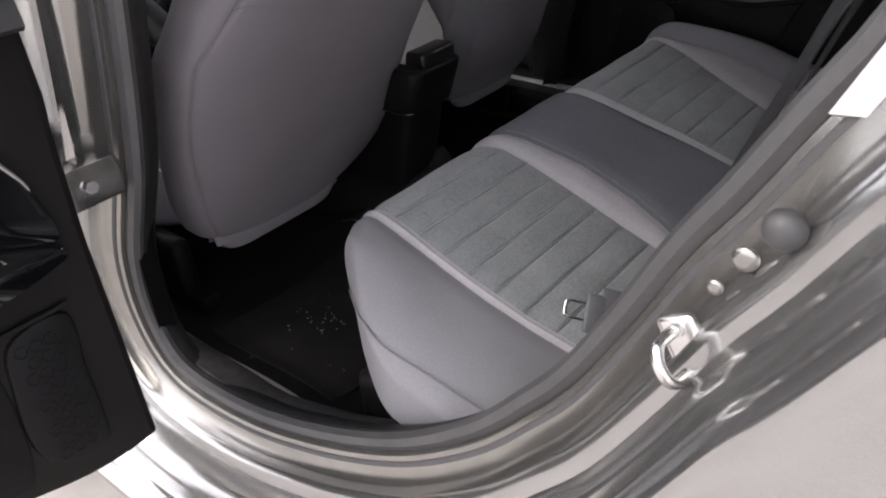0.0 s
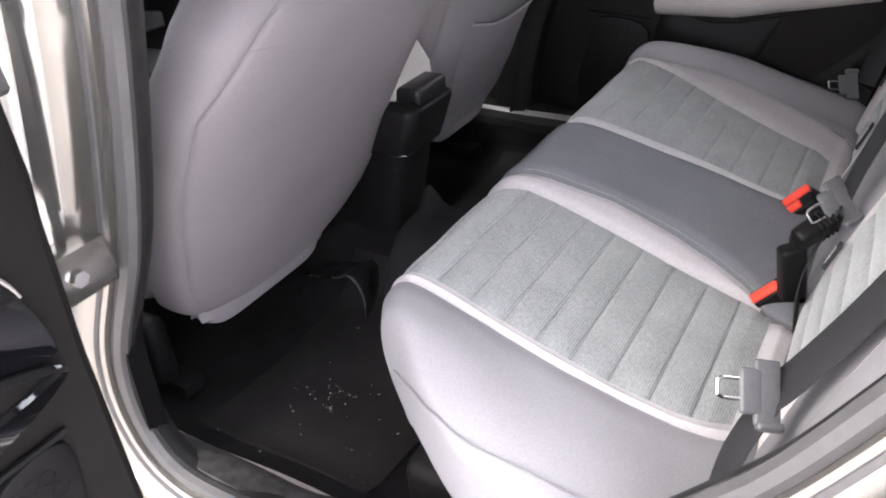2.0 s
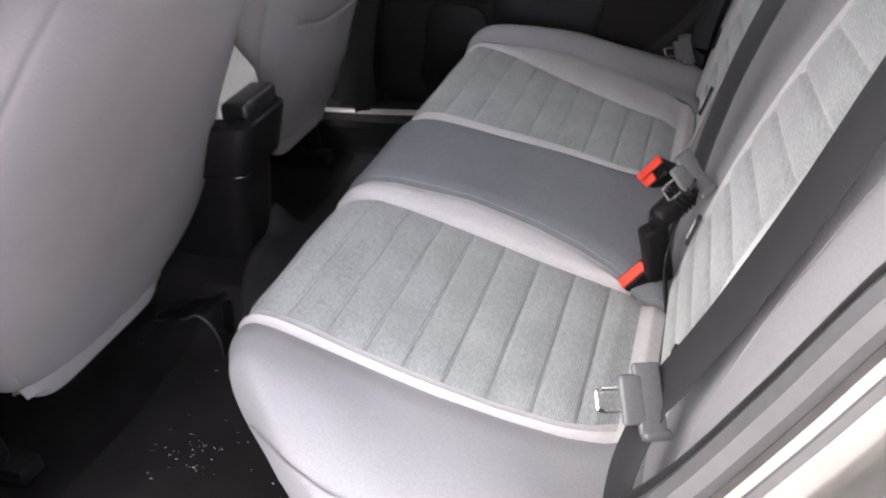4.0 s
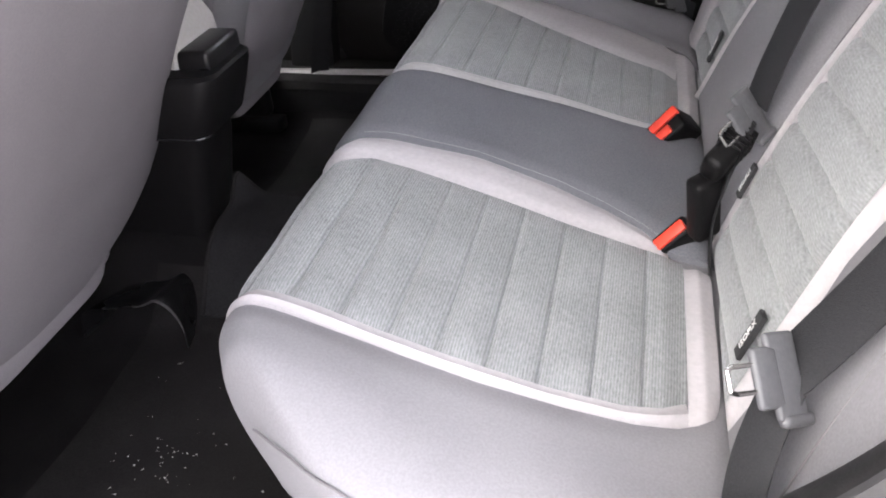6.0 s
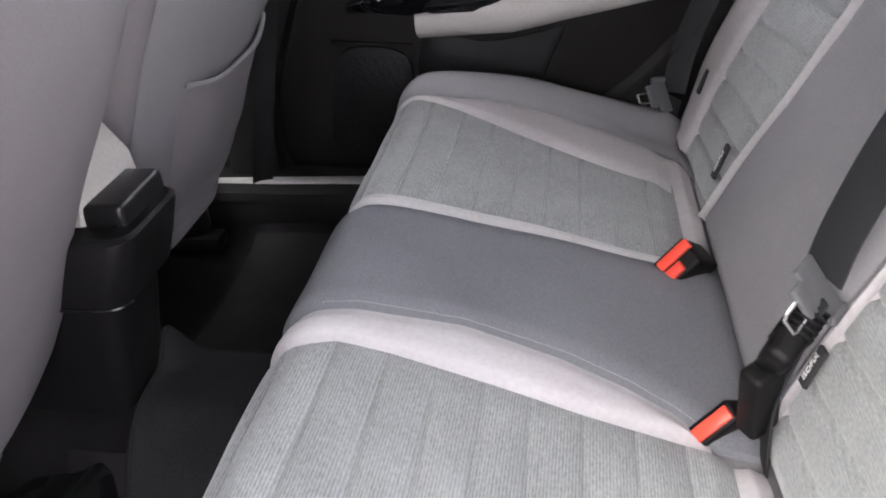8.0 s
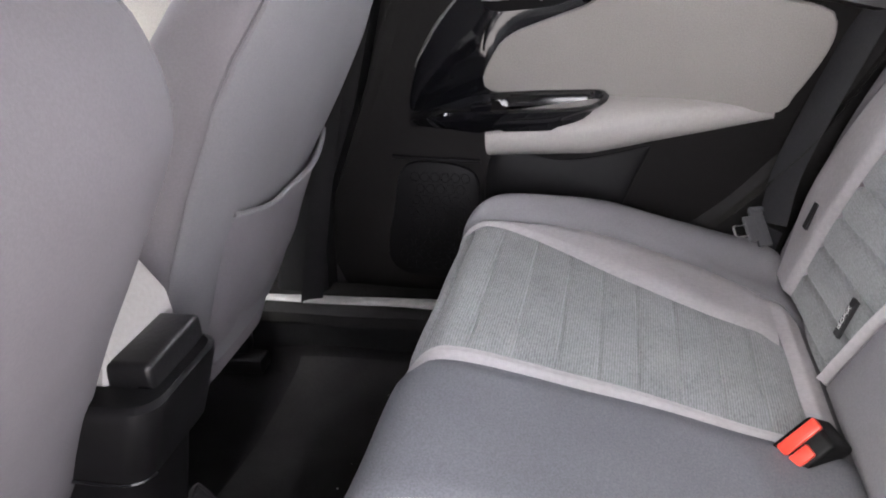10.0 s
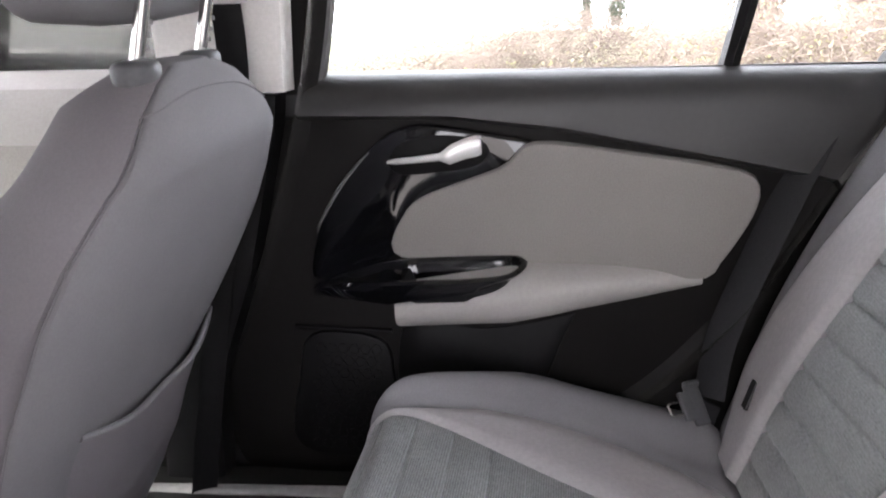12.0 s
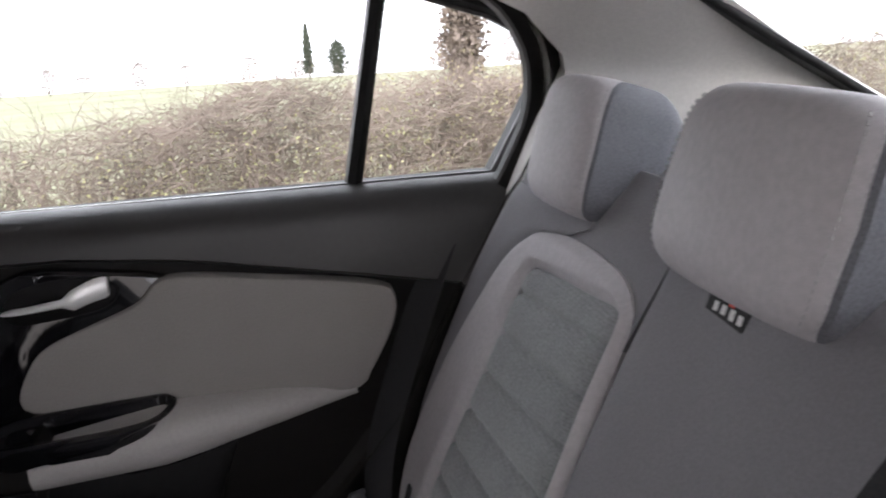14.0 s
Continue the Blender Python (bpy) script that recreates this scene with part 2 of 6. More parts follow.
def curve(points, n, closed=False):
    """A smooth curve through the points, as n points at even steps of its length."""
    p = [np.array(q, float) for q in points]
    k = len(p)
    out = []
    for i in range(k if closed else k - 1):
        a, b, c, d = (p[(i - 1) % k], p[i], p[(i + 1) % k], p[(i + 2) % k]) if closed else (p[max(i - 1, 0)], p[i], p[i + 1], p[min(i + 2, k - 1)])
        for j in range(12):
            t = j / 12
            out.append(0.5 * (2 * b + (c - a) * t + (2 * a - 5 * b + 4 * c - d) * t * t + (3 * b - a - 3 * c + d) * t ** 3))
    out.append(p[0] if closed else p[-1])
    out = np.array(out)
    length = np.concatenate([[0], np.cumsum(np.linalg.norm(np.diff(out, axis=0), axis=1))])
    at = np.linspace(0, length[-1], n + (1 if closed else 0))
    res = np.stack([np.interp(at, length, out[:, i]) for i in range(out.shape[1])], 1)
    return res[:-1] if closed else res


def grid(bm, rows, wrap_u=False, wrap_v=False):
    """Quads over rows of points."""
    vs = [[bm.verts.new(tuple(q)) for q in r] for r in rows]
    nu, nv = len(vs), len(vs[0])
    for i in range(nu if wrap_u else nu - 1):
        for j in range(nv if wrap_v else nv - 1):
            try:
                bm.faces.new((vs[i][j], vs[(i + 1) % nu][j], vs[(i + 1) % nu][(j + 1) % nv], vs[i][(j + 1) % nv]))
            except ValueError:
                pass
    return vs


def loft(rings, cap=True):
    """A closed skin over rings of points."""
    bm = bmesh.new()
    vs = grid(bm, rings, wrap_v=True)
    if cap:
        bm.faces.new(vs[0])
        bm.faces.new(vs[-1])
    return bm


def tube(bm, path, r, sides=8, cap=True):
    """A round rod along a path; r may be one radius or one for each point."""
    p = [Vector(q) for q in path]
    rings = []
    up = Vector((0.0123, 0.0321, 1)).normalized()
    for i, q in enumerate(p):
        d = (p[min(i + 1, len(p) - 1)] - p[max(i - 1, 0)]).normalized()
        a = d.cross(up if abs(d.dot(up)) < 0.97 else Vector((1, 0, 0))).normalized()
        b = d.cross(a)
        rr = r[i] if isinstance(r, (list, tuple, np.ndarray)) else r
        rings.append([q + (a * math.cos(t) + b * math.sin(t)) * rr for t in np.linspace(0, 2 * math.pi, sides, endpoint=False)])
    vs = grid(bm, rings, wrap_v=True)
    if cap:
        bm.faces.new(vs[0])
        bm.faces.new(vs[-1])
    return bm


def band(path, normals, width, thick):
    """A flat strap along a path, facing the normals."""
    p = [Vector(q) for q in path]
    rings = []
    for i, q in enumerate(p):
        d = (p[min(i + 1, len(p) - 1)] - p[max(i - 1, 0)]).normalized()
        n = Vector(normals[i] if isinstance(normals, list) else normals)
        n = (n - d * n.dot(d)).normalized()
        s = d.cross(n)
        w, t = width / 2, thick / 2
        rings.append([q + s * w + n * t * 0.4, q + s * (w - 0.002) + n * t, q - s * (w - 0.002) + n * t, q - s * w + n * t * 0.4,
                      q - s * w - n * t * 0.4, q - s * (w - 0.002) - n * t, q + s * (w - 0.002) - n * t, q + s * w - n * t * 0.4])
    return loft(rings)


def box(bm, lo, hi, bevel=0.004, segs=2, m=None):
    """A box with rounded edges between two corners, moved by m."""
    lo, hi = Vector(lo), Vector(hi)
    made = bmesh.ops.create_cube(bm, size=1.0)["verts"]
    for v in made:
        v.co = Vector(((lo[i] + hi[i]) / 2 + v.co[i] * (hi[i] - lo[i]) for i in range(3)))
    if bevel:
        edges = list({e for v in made for e in v.link_edges})
        res = bmesh.ops.bevel(bm, geom=edges, offset=bevel, segments=segs, profile=0.5, affect="EDGES")
        made = list({v for f in res["faces"] for v in f.verts} | {v for v in made if v.is_valid})
    if m is not None:
        bmesh.ops.transform(bm, matrix=m, verts=made)
    return made


def plate(outline, place, depth, bevel=0.006, back=0.01):
    """A raised panel: an outline in two axes (a, b), put in the world by place(a, b, c), with a rounded rim. c is the height off the wall."""
    pts = np.array(outline, float)
    k = len(pts)
    area = 0.5 * np.sum(pts[:, 0] * np.roll(pts[:, 1], -1) - np.roll(pts[:, 0], -1) * pts[:, 1])
    if area < 0:
        pts = pts[::-1]
    tang = np.roll(pts, -1, 0) - np.roll(pts, 1, 0)
    tang /= np.linalg.norm(tang, axis=1)[:, None] + 1e-9
    inward = np.stack([-tang[:, 1], tang[:, 0]], 1)
    rings = []
    for off, h in ((0, -back), (0, depth - bevel), (bevel * 0.3, depth - bevel * 0.3), (bevel, depth)):
        q = pts + inward * off
        rings.append([place(a, b, h) for a, b in q])
    bm = bmesh.new()
    vs = grid(bm, rings, wrap_v=True)
    top = bm.faces.new(vs[-1])
    bmesh.ops.triangulate(bm, faces=[top])
    return bm


def smoothstep(t):
    t = min(max(t, 0.0), 1.0)
    return t * t * (3 - 2 * t)


def ramp(x, xs, ys):
    return float(np.interp(x, xs, ys))

# ================================================================ the large structure
# the plan: x to the car's rear, y across it, z up; the car stands on z = 0

# ---- ground and landscape
def ground_height(x, y):
    far = max(0.0, y - 3.0)
    return -0.045 * far + 0.02 * math.sin(x * 0.7) * min(1.0, far) + 0.9 * math.sin(x * 0.013 + 1) * min(1, far / 60)


def build_ground():
    bm = bmesh.new()
    xs = [-1500, -600, -250, -120, -60, -30, -15, -8, -5, -3, -2, -1, 0, 1, 2, 3, 5, 8, 15, 30, 60, 120, 250, 600, 1500]
    ys = [-1500, -600, -200, -80, -30, -12, -6, -4, -3, -2, -1, 0, 1, 2, 3, 4, 5, 6, 8, 10, 14, 20, 30, 45, 70, 100, 150, 220, 350, 600, 1500]
    grid(bm, [[(x, y, ground_height(x, y)) for y in ys] for x in xs])
    for f in bm.faces:
        f.material_index = 1 if f.calc_center_median().y > 2.6 else 0
    ob = single("ground", bm, M["ground"], (0, 0, 0), "pale dusty concrete beside the car, meadow beyond", "ground", kind="structure")
    ob.data.materials.append(M["meadow"])
    return ob


build_ground()

# ---- the body side with the door opening on the near side
OPENING = [(-0.280, 0.60), (-0.292, 0.47), (-0.235, 0.393), (-0.07, 0.394), (0.111, 0.447), (0.275, 0.527), (0.397, 0.621), (0.473, 0.706),
           (0.518, 0.764), (0.570, 0.855), (0.611, 0.933), (0.646, 0.988), (0.680, 1.048), (0.712, 1.101), (0.745, 1.18), (0.735, 1.27),
           (0.66, 1.345), (0.45, 1.40), (0.15, 1.415), (0.0, 1.405), (-0.050, 1.35), (-0.066, 1.20), (-0.103, 1.03), (-0.184, 0.79)]


def outward(loop):
    t = np.roll(loop, -1, 0) - np.roll(loop, 1, 0)
    t /= np.linalg.norm(t, axis=1)[:, None]
    return np.stack([t[:, 1], -t[:, 0]], 1)


LOOP = curve(OPENING, 150, closed=True)
OUT = outward(LOOP)


def sweep_opening(profile, side, closed_profile=False):
    """Rings round the door opening: the profile's points are (distance out from the opening's edge, distance from the car's middle)."""
    rings = []
    for (px, pz), (nx, nz) in zip(LOOP, OUT):
        rings.append([(px + nx * d, side * y, pz + nz * d) for d, y in profile])
    bm = bmesh.new()
    grid(bm, rings, wrap_u=True, wrap_v=closed_profile)
    return bm


def seal_profile(d0, y0, r, n=8):
    return [(d0 + r * math.cos(a), y0 + r * math.sin(a)) for a in np.linspace(0, 2 * math.pi, n, endpoint=False)]


def body_side(side):
    near = side < 0
    name = "wall_near" if near else "wall_far"
    b = thing(name, (0, side * 0.8, 0.3), "bronze-grey painted car body side with an open door aperture" if near else "car body side behind the closed rear door", "car body", kind="structure")
    # painted jamb from the seal out to the skin
    part("jamb", sweep_opening([(0.014, 0.655), (0.016, 0.690), (0.028, 0.697), (0.040, 0.702), (0.047, 0.711), (0.051, 0.720)], side), M["jamb"], b, "dusty beige-grey inner door jamb")
    part("jamb_step", sweep_opening([(0.051, 0.720), (0.056, 0.729), (0.063, 0.732), (0.072, 0.736), (0.076, 0.746), (0.078, 0.766), (0.083, 0.776),
                                     (0.090, 0.783), (0.093, 0.793), (0.094, 0.806), (0.100, 0.815)], side), M["paint"], b, "stepped bronze-grey painted jamb")
    skin = bmesh.new()
    # outer skin: from the opening's edge out to the car's outline
    outer = []
    for (px, pz), (nx, nz) in zip(LOOP, OUT):
        q = np.array((px + nx * 0.100, pz + nz * 0.100))
        tx = min(max(q[0] + (q[0] - 0.22) * 1.2, -1.0), 1.7)
        tz = min(max(q[1] + (q[1] - 0.85) * 0.35, 0.24), 1.47)
        if tx > 0.80:
            tz = min(tz, 1.36 - 0.54 * (tx - 0.82))
        bow = 0.842 + 0.028 * math.exp(-((tz - 0.62) / 0.3) ** 2) - 0.16 * max(0, tz - 1.05)
        mid = ((q[0] + tx) / 2, side * (0.845 + 0.02 * math.exp(-((q[1] - 0.62) / 0.3) ** 2)), min((q[1] + tz) / 2, 1.36 - 0.54 * max(0, (q[0] + tx) / 2 - 0.82)))
        outer.append([(q[0], side * 0.815, q[1]), (q[0] + (tx - q[0]) * 0.05, side * 0.830, q[1] + (tz - q[1]) * 0.05), mid, (tx, side * bow, tz), (tx, side * (bow - 0.05), tz)])
    grid(skin, outer, wrap_u=True)
    part("outer_skin", skin, M["paint"], b, "glossy bronze-grey body paint")
    part("door_seal", sweep_opening(seal_profile(0.006, 0.672 if near else 0.716, 0.013), side, True), M["rubber"], b, "black rubber door seal")
    part("outer_seal", sweep_opening(seal_profile(0.027, 0.690 if near else 0.734, 0.007), side, True), M["rubber"], b, "thin black rubber lip")
    # inner trim round the opening, closing towards the cabin
    part("aperture_trim", sweep_opening([(0.0, 0.674), (-0.004, 0.660), (0.003, 0.642), (0.012, 0.630), (0.022, 0.633), (0.032, 0.626), (0.05, 0.619), (0.16, 0.62)] if near else [(0.0, 0.700), (0.02, 0.690), (0.05, 0.690), (0.16, 0.695)], side), M["aperture" if near else "trim"], b, "dark plastic aperture trim")
    return b


body_side(1)
STAND[0] = LEAN
near_body = body_side(-1)


def hinge_and_catch():
    # latch striker on the rear jamb
    bm = bmesh.new()
    tube(bm, curve([(0.636, -0.720, 0.888), (0.633, -0.748, 0.889), (0.640, -0.757, 0.876), (0.648, -0.748, 0.862), (0.650, -0.720, 0.860)], 24), 0.0048, 10)
    part("striker", bm, M["chrome"], near_body, "bright chrome door striker")
    bm = bmesh.new()
    box(bm, (-0.015, -0.003, -0.028), (0.015, 0.003, 0.028), 0.005, 3, pose(0.645, -0.723, 0.874, 0, -28, 0))
    part("striker_plate", bm, M["chrome"], near_body, "worn metal striker plate")
    for q in (-0.018, 0.018):
        bm = bmesh.new()
        bmesh.ops.create_cone(bm, cap_ends=True, segments=12, radius1=0.006, radius2=0.005, depth=0.006, matrix=pose(0.645 - 0.47 * q, -0.727, 0.874 + 0.88 * q, 90, 0, 0))
        part("striker_screw", bm, M["chrome"], near_body, "steel striker screw")
    bm = bmesh.new()
    bmesh.ops.create_uvsphere(bm, u_segments=24, v_segments=12, radius=0.0138, matrix=Matrix.Translation((0.695, -0.727, 0.990)) @ Matrix.Diagonal((1, 0.8, 1, 1)))
    part("rubber_buffer", bm, M["rubber"], near_body, "round black rubber door buffer")
    for z, x, r in ((0.955, 0.672, 0.0095), (0.927, 0.655, 0.006)):
        bm = bmesh.new()
        bmesh.ops.create_uvsphere(bm, u_segments=16, v_segments=8, radius=r, matrix=Matrix.Translation((x, -0.716, z)) @ Matrix.Diagonal((1, 0.4, 1, 1)))
        part("grommet", bm, M["jamb"], near_body, "painted body grommet")
    # hinge on the front jamb
    bm = bmesh.new()
    box(bm, (-0.238, -0.80, 0.752), (-0.196, -0.69, 0.815), 0.006, 2)
    tube(bm, [(-0.238, -0.800, 0.742), (-0.238, -0.800, 0.825)], 0.010, 12)
    part("door_hinge", bm, M["jamb"], near_body, "painted steel door hinge")
    bm = bmesh.new()
    bmesh.ops.create_cone(bm, cap_ends=True, segments=6, radius1=0.011, radius2=0.010, depth=0.010, matrix=pose(-0.192, -0.742, 0.784, 0, 90, 0))
    part("hinge_bolt", bm, M["chrome"], near_body, "worn steel hinge bolt")


hinge_and_catch()

# ---- floor, tunnel, sills
def build_floor():
    b = thing("floor", (0, 0, 0.30), "black carpeted car floor with crumbs and dust", "car floor", kind="structure")
    bm = bmesh.new()
    xs = np.linspace(-1.5, 0.75, 60)
    ys = np.linspace(-0.60, 0.60, 61)

    def h(x, y):
        tunnel = 0.115 * math.exp(-(y / 0.13) ** 4) * (1 - smoothstep((x + 0.02) / 0.10))
        dip = -0.02 * math.exp(-((abs(y) - 0.36) / 0.16) ** 2)
        rise = 0.035 * smoothstep((abs(y) - 0.52) / 0.10)
        ramp_rear = 0.03 * smoothstep((x - 0.02) / 0.10)
        return 0.345 + tunnel + dip + rise + ramp_rear + 0.004 * math.sin(17 * x) * math.sin(13 * y)
    grid(bm, [[(x, y, h(x, y)) for y in ys] for x in xs])
    part("carpet", bm, M["carpet"], b, "black carpet")
    return b, h


floor, floor_z = build_floor()
for side in (-1, 1):
    bm = bmesh.new()
    box(bm, (-1.60, min(side * 0.585, side * 0.80), 0.22), (0.30 if side > 0 else -0.44, max(side * 0.585, side * 0.80), 0.43), 0.02, 3)
    part("sill_box", bm, M["black"], floor, "black sill box under the doors")


def sill(side):
    s = thing("sill_near" if side < 0 else "sill_far", (0, side * 0.66, 0.38), "dark plastic sill plate with scuffs" if side < 0 else "dark plastic sill plate with its highlight as a pale strip", "sill", kind="structure")
    y0, y1 = (0.600, 0.664) if side < 0 else (0.57, 0.672)
    lift = 0.0 if side < 0 else 0.066
    prof = [(y0, -0.03), (y0 + 0.004, -0.012), (y0 + 0.02, -0.002), (y1 - 0.03, 0.0), (y1 - 0.006, 0.004), (y1, -0.004), (y1, -0.04)]
    rings = [[(x, side * y, ramp(x, [-1.3, -0.25, -0.07, 0.11, 0.22], [0.394, 0.390, 0.384, 0.430, 0.480]) + lift * (1 - smoothstep((x - 0.0) / 0.2)) + z + 0.002 * math.sin(x * 23 + y * 40)) for y, z in prof] for x in np.linspace(-1.3, 0.22, 40)]
    part("sill_plate", loft(rings), M["sill_dusty" if side < 0 else "trim"], s)
    if side > 0:
        # window light on the sill plate, put in as a strip of paler colour
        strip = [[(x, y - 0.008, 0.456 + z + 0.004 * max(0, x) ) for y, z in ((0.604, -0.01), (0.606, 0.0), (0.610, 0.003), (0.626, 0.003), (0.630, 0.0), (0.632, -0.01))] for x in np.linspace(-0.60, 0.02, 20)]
        part("sill_shine", loft(strip), M["sill_glint"], s, "pale strip standing in for light on the sill plate")
    return s


sill(-1)
sill(1)


# ---- roof lining, pillars, shelf, windows
STAND[0] = LEVEL
def build_roof():
    bm = bmesh.new()
    xs = np.linspace(-1.0, 0.845, 30)
    rows_low, rows_up = [], []
    for x in xs:
        top = 1.455 - 0.10 * ((x - 0.05) / 0.95) ** 2
        half = 0.60 - 0.03 * max(0, x)
        rows_low.append([(x, y * half / 0.6, top - 0.06 * abs(y / 0.6) ** 4) for y in np.linspace(-0.6, 0.6, 21)])
        rows_up.append([(x, y * half / 0.6, top + 0.03 - 0.06 * abs(y / 0.6) ** 4) for y in np.linspace(-0.6, 0.6, 21)])
    a = grid(bm, rows_low)
    b = grid(bm, rows_up)
    for u, v in ((a[0], b[0]), (a[-1], b[-1]), ([r[0] for r in a], [r[0] for r in b]), ([r[-1] for r in a], [r[-1] for r in b])):
        for i in range(len(u) - 1):
            bm.faces.new((u[i], u[i + 1], v[i + 1], v[i]))
    return single("ceiling", bm, M["lining"], (0, 0, 1.4), "pale grey woven roof lining", "roof lining", kind="structure")


build_roof()


def rail(name, path, normals, width, thick, mat, label, at):
    bm = band(path, normals, width, thick)
    return single(name, bm, M[mat], at, label, "pillar trim", kind="structure")


def build_pillars(side):
    s = side
    tag = "near" if s < 0 else "far"
    # rear quarter: the pale trim between side window, roof and rear window
    rows = []
    for t in np.linspace(0, 1, 16):
        # front edge follows the door opening, rear edge the rear window
        fx, fz = ramp(t, [0, 0.25, 0.5, 0.75, 1], [0.70, 0.747, 0.795, 0.72, 0.52]), ramp(t, [0, 0.25, 0.5, 0.75, 1], [1.04, 1.14, 1.235, 1.308, 1.385])
        rx, rz = ramp(t, [0, 0.5, 1], [1.44, 1.14, 0.84]), ramp(t, [0, 0.5, 1], [1.036, 1.197, 1.36])
        row = []
        for u in np.linspace(0, 1, 12):
            x, z = fx + (rx - fx) * u, fz + (rz - fz) * u
            y = 0.672 - 0.115 * u - 0.06 * smoothstep((t - 0.5) * 2) - 0.02 * math.sin(u * 3.14)
            row.append((x, s * y, z))
        rows.append(row)
    bm = bmesh.new()
    a = grid(bm, rows)
    b = grid(bm, [[(x, y + s * 0.03, z + 0.015) for x, y, z in r] for r in rows])
    for u, v in ((a[0], b[0]), (a[-1], b[-1]), ([r[0] for r in a], [r[0] for r in b]), ([r[-1] for r in a], [r[-1] for r in b])):
        for i in range(len(u) - 1):
            bm.faces.new((u[i], u[i + 1], v[i + 1], v[i]))
    single("pillar_c_" + tag, bm, M["pillar"], (0.9, s * 0.64, 1.1), "pale grey plastic rear pillar trim", "pillar trim", kind="structure")
    # centre pillar: dark below, pale above
    b = thing("pillar_b_" + tag, (-0.2, s * 0.65, 0.4), "centre pillar trim, dark below and pale grey above", "pillar trim", kind="structure")

    def pillar(zs, xf, xr, y):
        rings = []
        for z in zs:
            a0, a1 = xf(z), xr(z)
            yy = y(z)
            rings.append([(a0, s * (yy + 0.035), z), (a0 + 0.004, s * (yy + 0.006), z), (a0 + 0.014, s * yy, z), (a1 - 0.014, s * yy, z), (a1 - 0.004, s * (yy + 0.006), z), (a1, s * (yy + 0.04), z)])
        return loft(rings)
    rear_x = lambda z: ramp(z, [0.40, 0.60, 0.79, 1.03, 1.2, 1.4], [-0.285, -0.275, -0.20, -0.135, -0.12, -0.10])
    front_x = lambda z: ramp(z, [0.40, 0.60, 0.8, 1.03, 1.2, 1.4], [-0.40, -0.38, -0.34, -0.31, -0.30, -0.27])
    part("lower_trim", pillar(np.linspace(0.38, 1.062, 16), front_x, rear_x, lambda z: 0.635), M["black"], b, "black lower pillar trim")
    part("upper_trim", pillar(np.linspace(1.066, 1.40, 12), front_x, lambda z: rear_x(z) + 0.014, lambda z: 0.63 - 0.12 * max(0, z - 1.06)), M["pillar"], b, "pale grey upper pillar trim")
    # front pillar and front roof rail
    rail("pillar_a_" + tag, curve([(-0.14, s * 0.60, 1.41), (-0.75, s * 0.575, 1.375), (-1.05, s * 0.60, 1.27), (-1.55, s * 0.66, 0.98)], 24), (0, -s, 0), 0.09, 0.05, "pillar", "pale grey front pillar trim", (-1, s * 0.6, 1.2))
    rail("roof_rail_" + tag, curve([(-0.6, s * 0.60, 1.405), (0.1, s * 0.61, 1.425), (0.55, s * 0.60, 1.395), (0.86, s * 0.545, 1.358)], 24), (0, -s, -0.5), 0.07, 0.04, "lining", "pale grey roof rail trim", (0, s * 0.6, 1.4))


build_pillars(1)
STAND[0] = LEAN
build_pillars(-1)
STAND[0] = LEVEL


def pane(name, outline, label, at):
    bm = bmesh.new()
    f = bm.faces.new([bm.verts.new(q) for q in outline])
    bm.normal_update()
    r = bmesh.ops.extrude_face_region(bm, geom=[f])
    n = f.normal.copy()
    bmesh.ops.translate(bm, verts=[v for v in r["geom"] if isinstance(v, bmesh.types.BMVert)], vec=n * 0.004)
    ob = single(name, bm, M["glass"], at, label, "window", kind="structure")
    ob.visible_shadow = False
    return ob


# rear window and its black edge
pane("window_rear", [(0.82, -0.54, 1.372), (0.82, 0.54, 1.372), (1.45, 0.60, 1.032), (1.45, -0.60, 1.032)], "sloping rear window glass", (1.2, 0, 1.25))
rail("window_rear_frame_far", [(0.805, 0.500, 1.366), (0.93, 0.532, 1.299), (1.15, 0.548, 1.180), (1.43, 0.562, 1.030)], (-0.54, 0, -1), 0.030, 0.012, "black", "black rear window edge", (1.2, 0.57, 1.2))
rail("window_rear_frame_near", [(0.805, -0.500, 1.366), (0.93, -0.532, 1.299), (1.15, -0.548, 1.180), (1.43, -0.562, 1.030)], (-0.54, 0, -1), 0.030, 0.012, "black", "black rear window edge", (1.2, -0.57, 1.2))
bm = bmesh.new()
box(bm, (0.80, -0.66, 1.02), (1.50, 0.66, 1.055), 0.012, 3)
single("parcel_shelf", bm, M["trim"], (1.1, 0, 1.03), "dark grey parcel shelf behind the rear seat", "shelf", kind="structure")
bm = bmesh.new()
box(bm, (1.46, -0.80, 0.30), (1.52, 0.80, 1.10), 0.02, 3)
single("wall_boot", bm, M["trim"], (1.5, 0, 0.5), "dark boot wall closing the cabin", "boot wall", kind="structure")
# windscreen and firewall
pane("windscreen", [(-0.98, -0.56, 1.36), (-0.98, 0.56, 1.36), (-1.62, 0.64, 0.97), (-1.62, -0.64, 0.97)], "sloping windscreen glass", (-1.3, 0, 1.2))
bm = bmesh.new()
box(bm, (-1.75, -0.80, 0.30), (-1.66, 0.80, 0.98), 0.02, 3)
single("wall_front", bm, M["black"], (-1.7, 0, 0.6), "black firewall ahead of the dashboard", "firewall", kind="structure")
bm = bmesh.new()
box(bm, (-3.0, -0.80, 0.55), (-1.70, 0.80, 0.93), 0.12, 5)
single("bonnet", bm, M["paint"], (-2.3, 0, 0.6), "bronze-grey painted car bonnet", "bonnet", kind="structure")

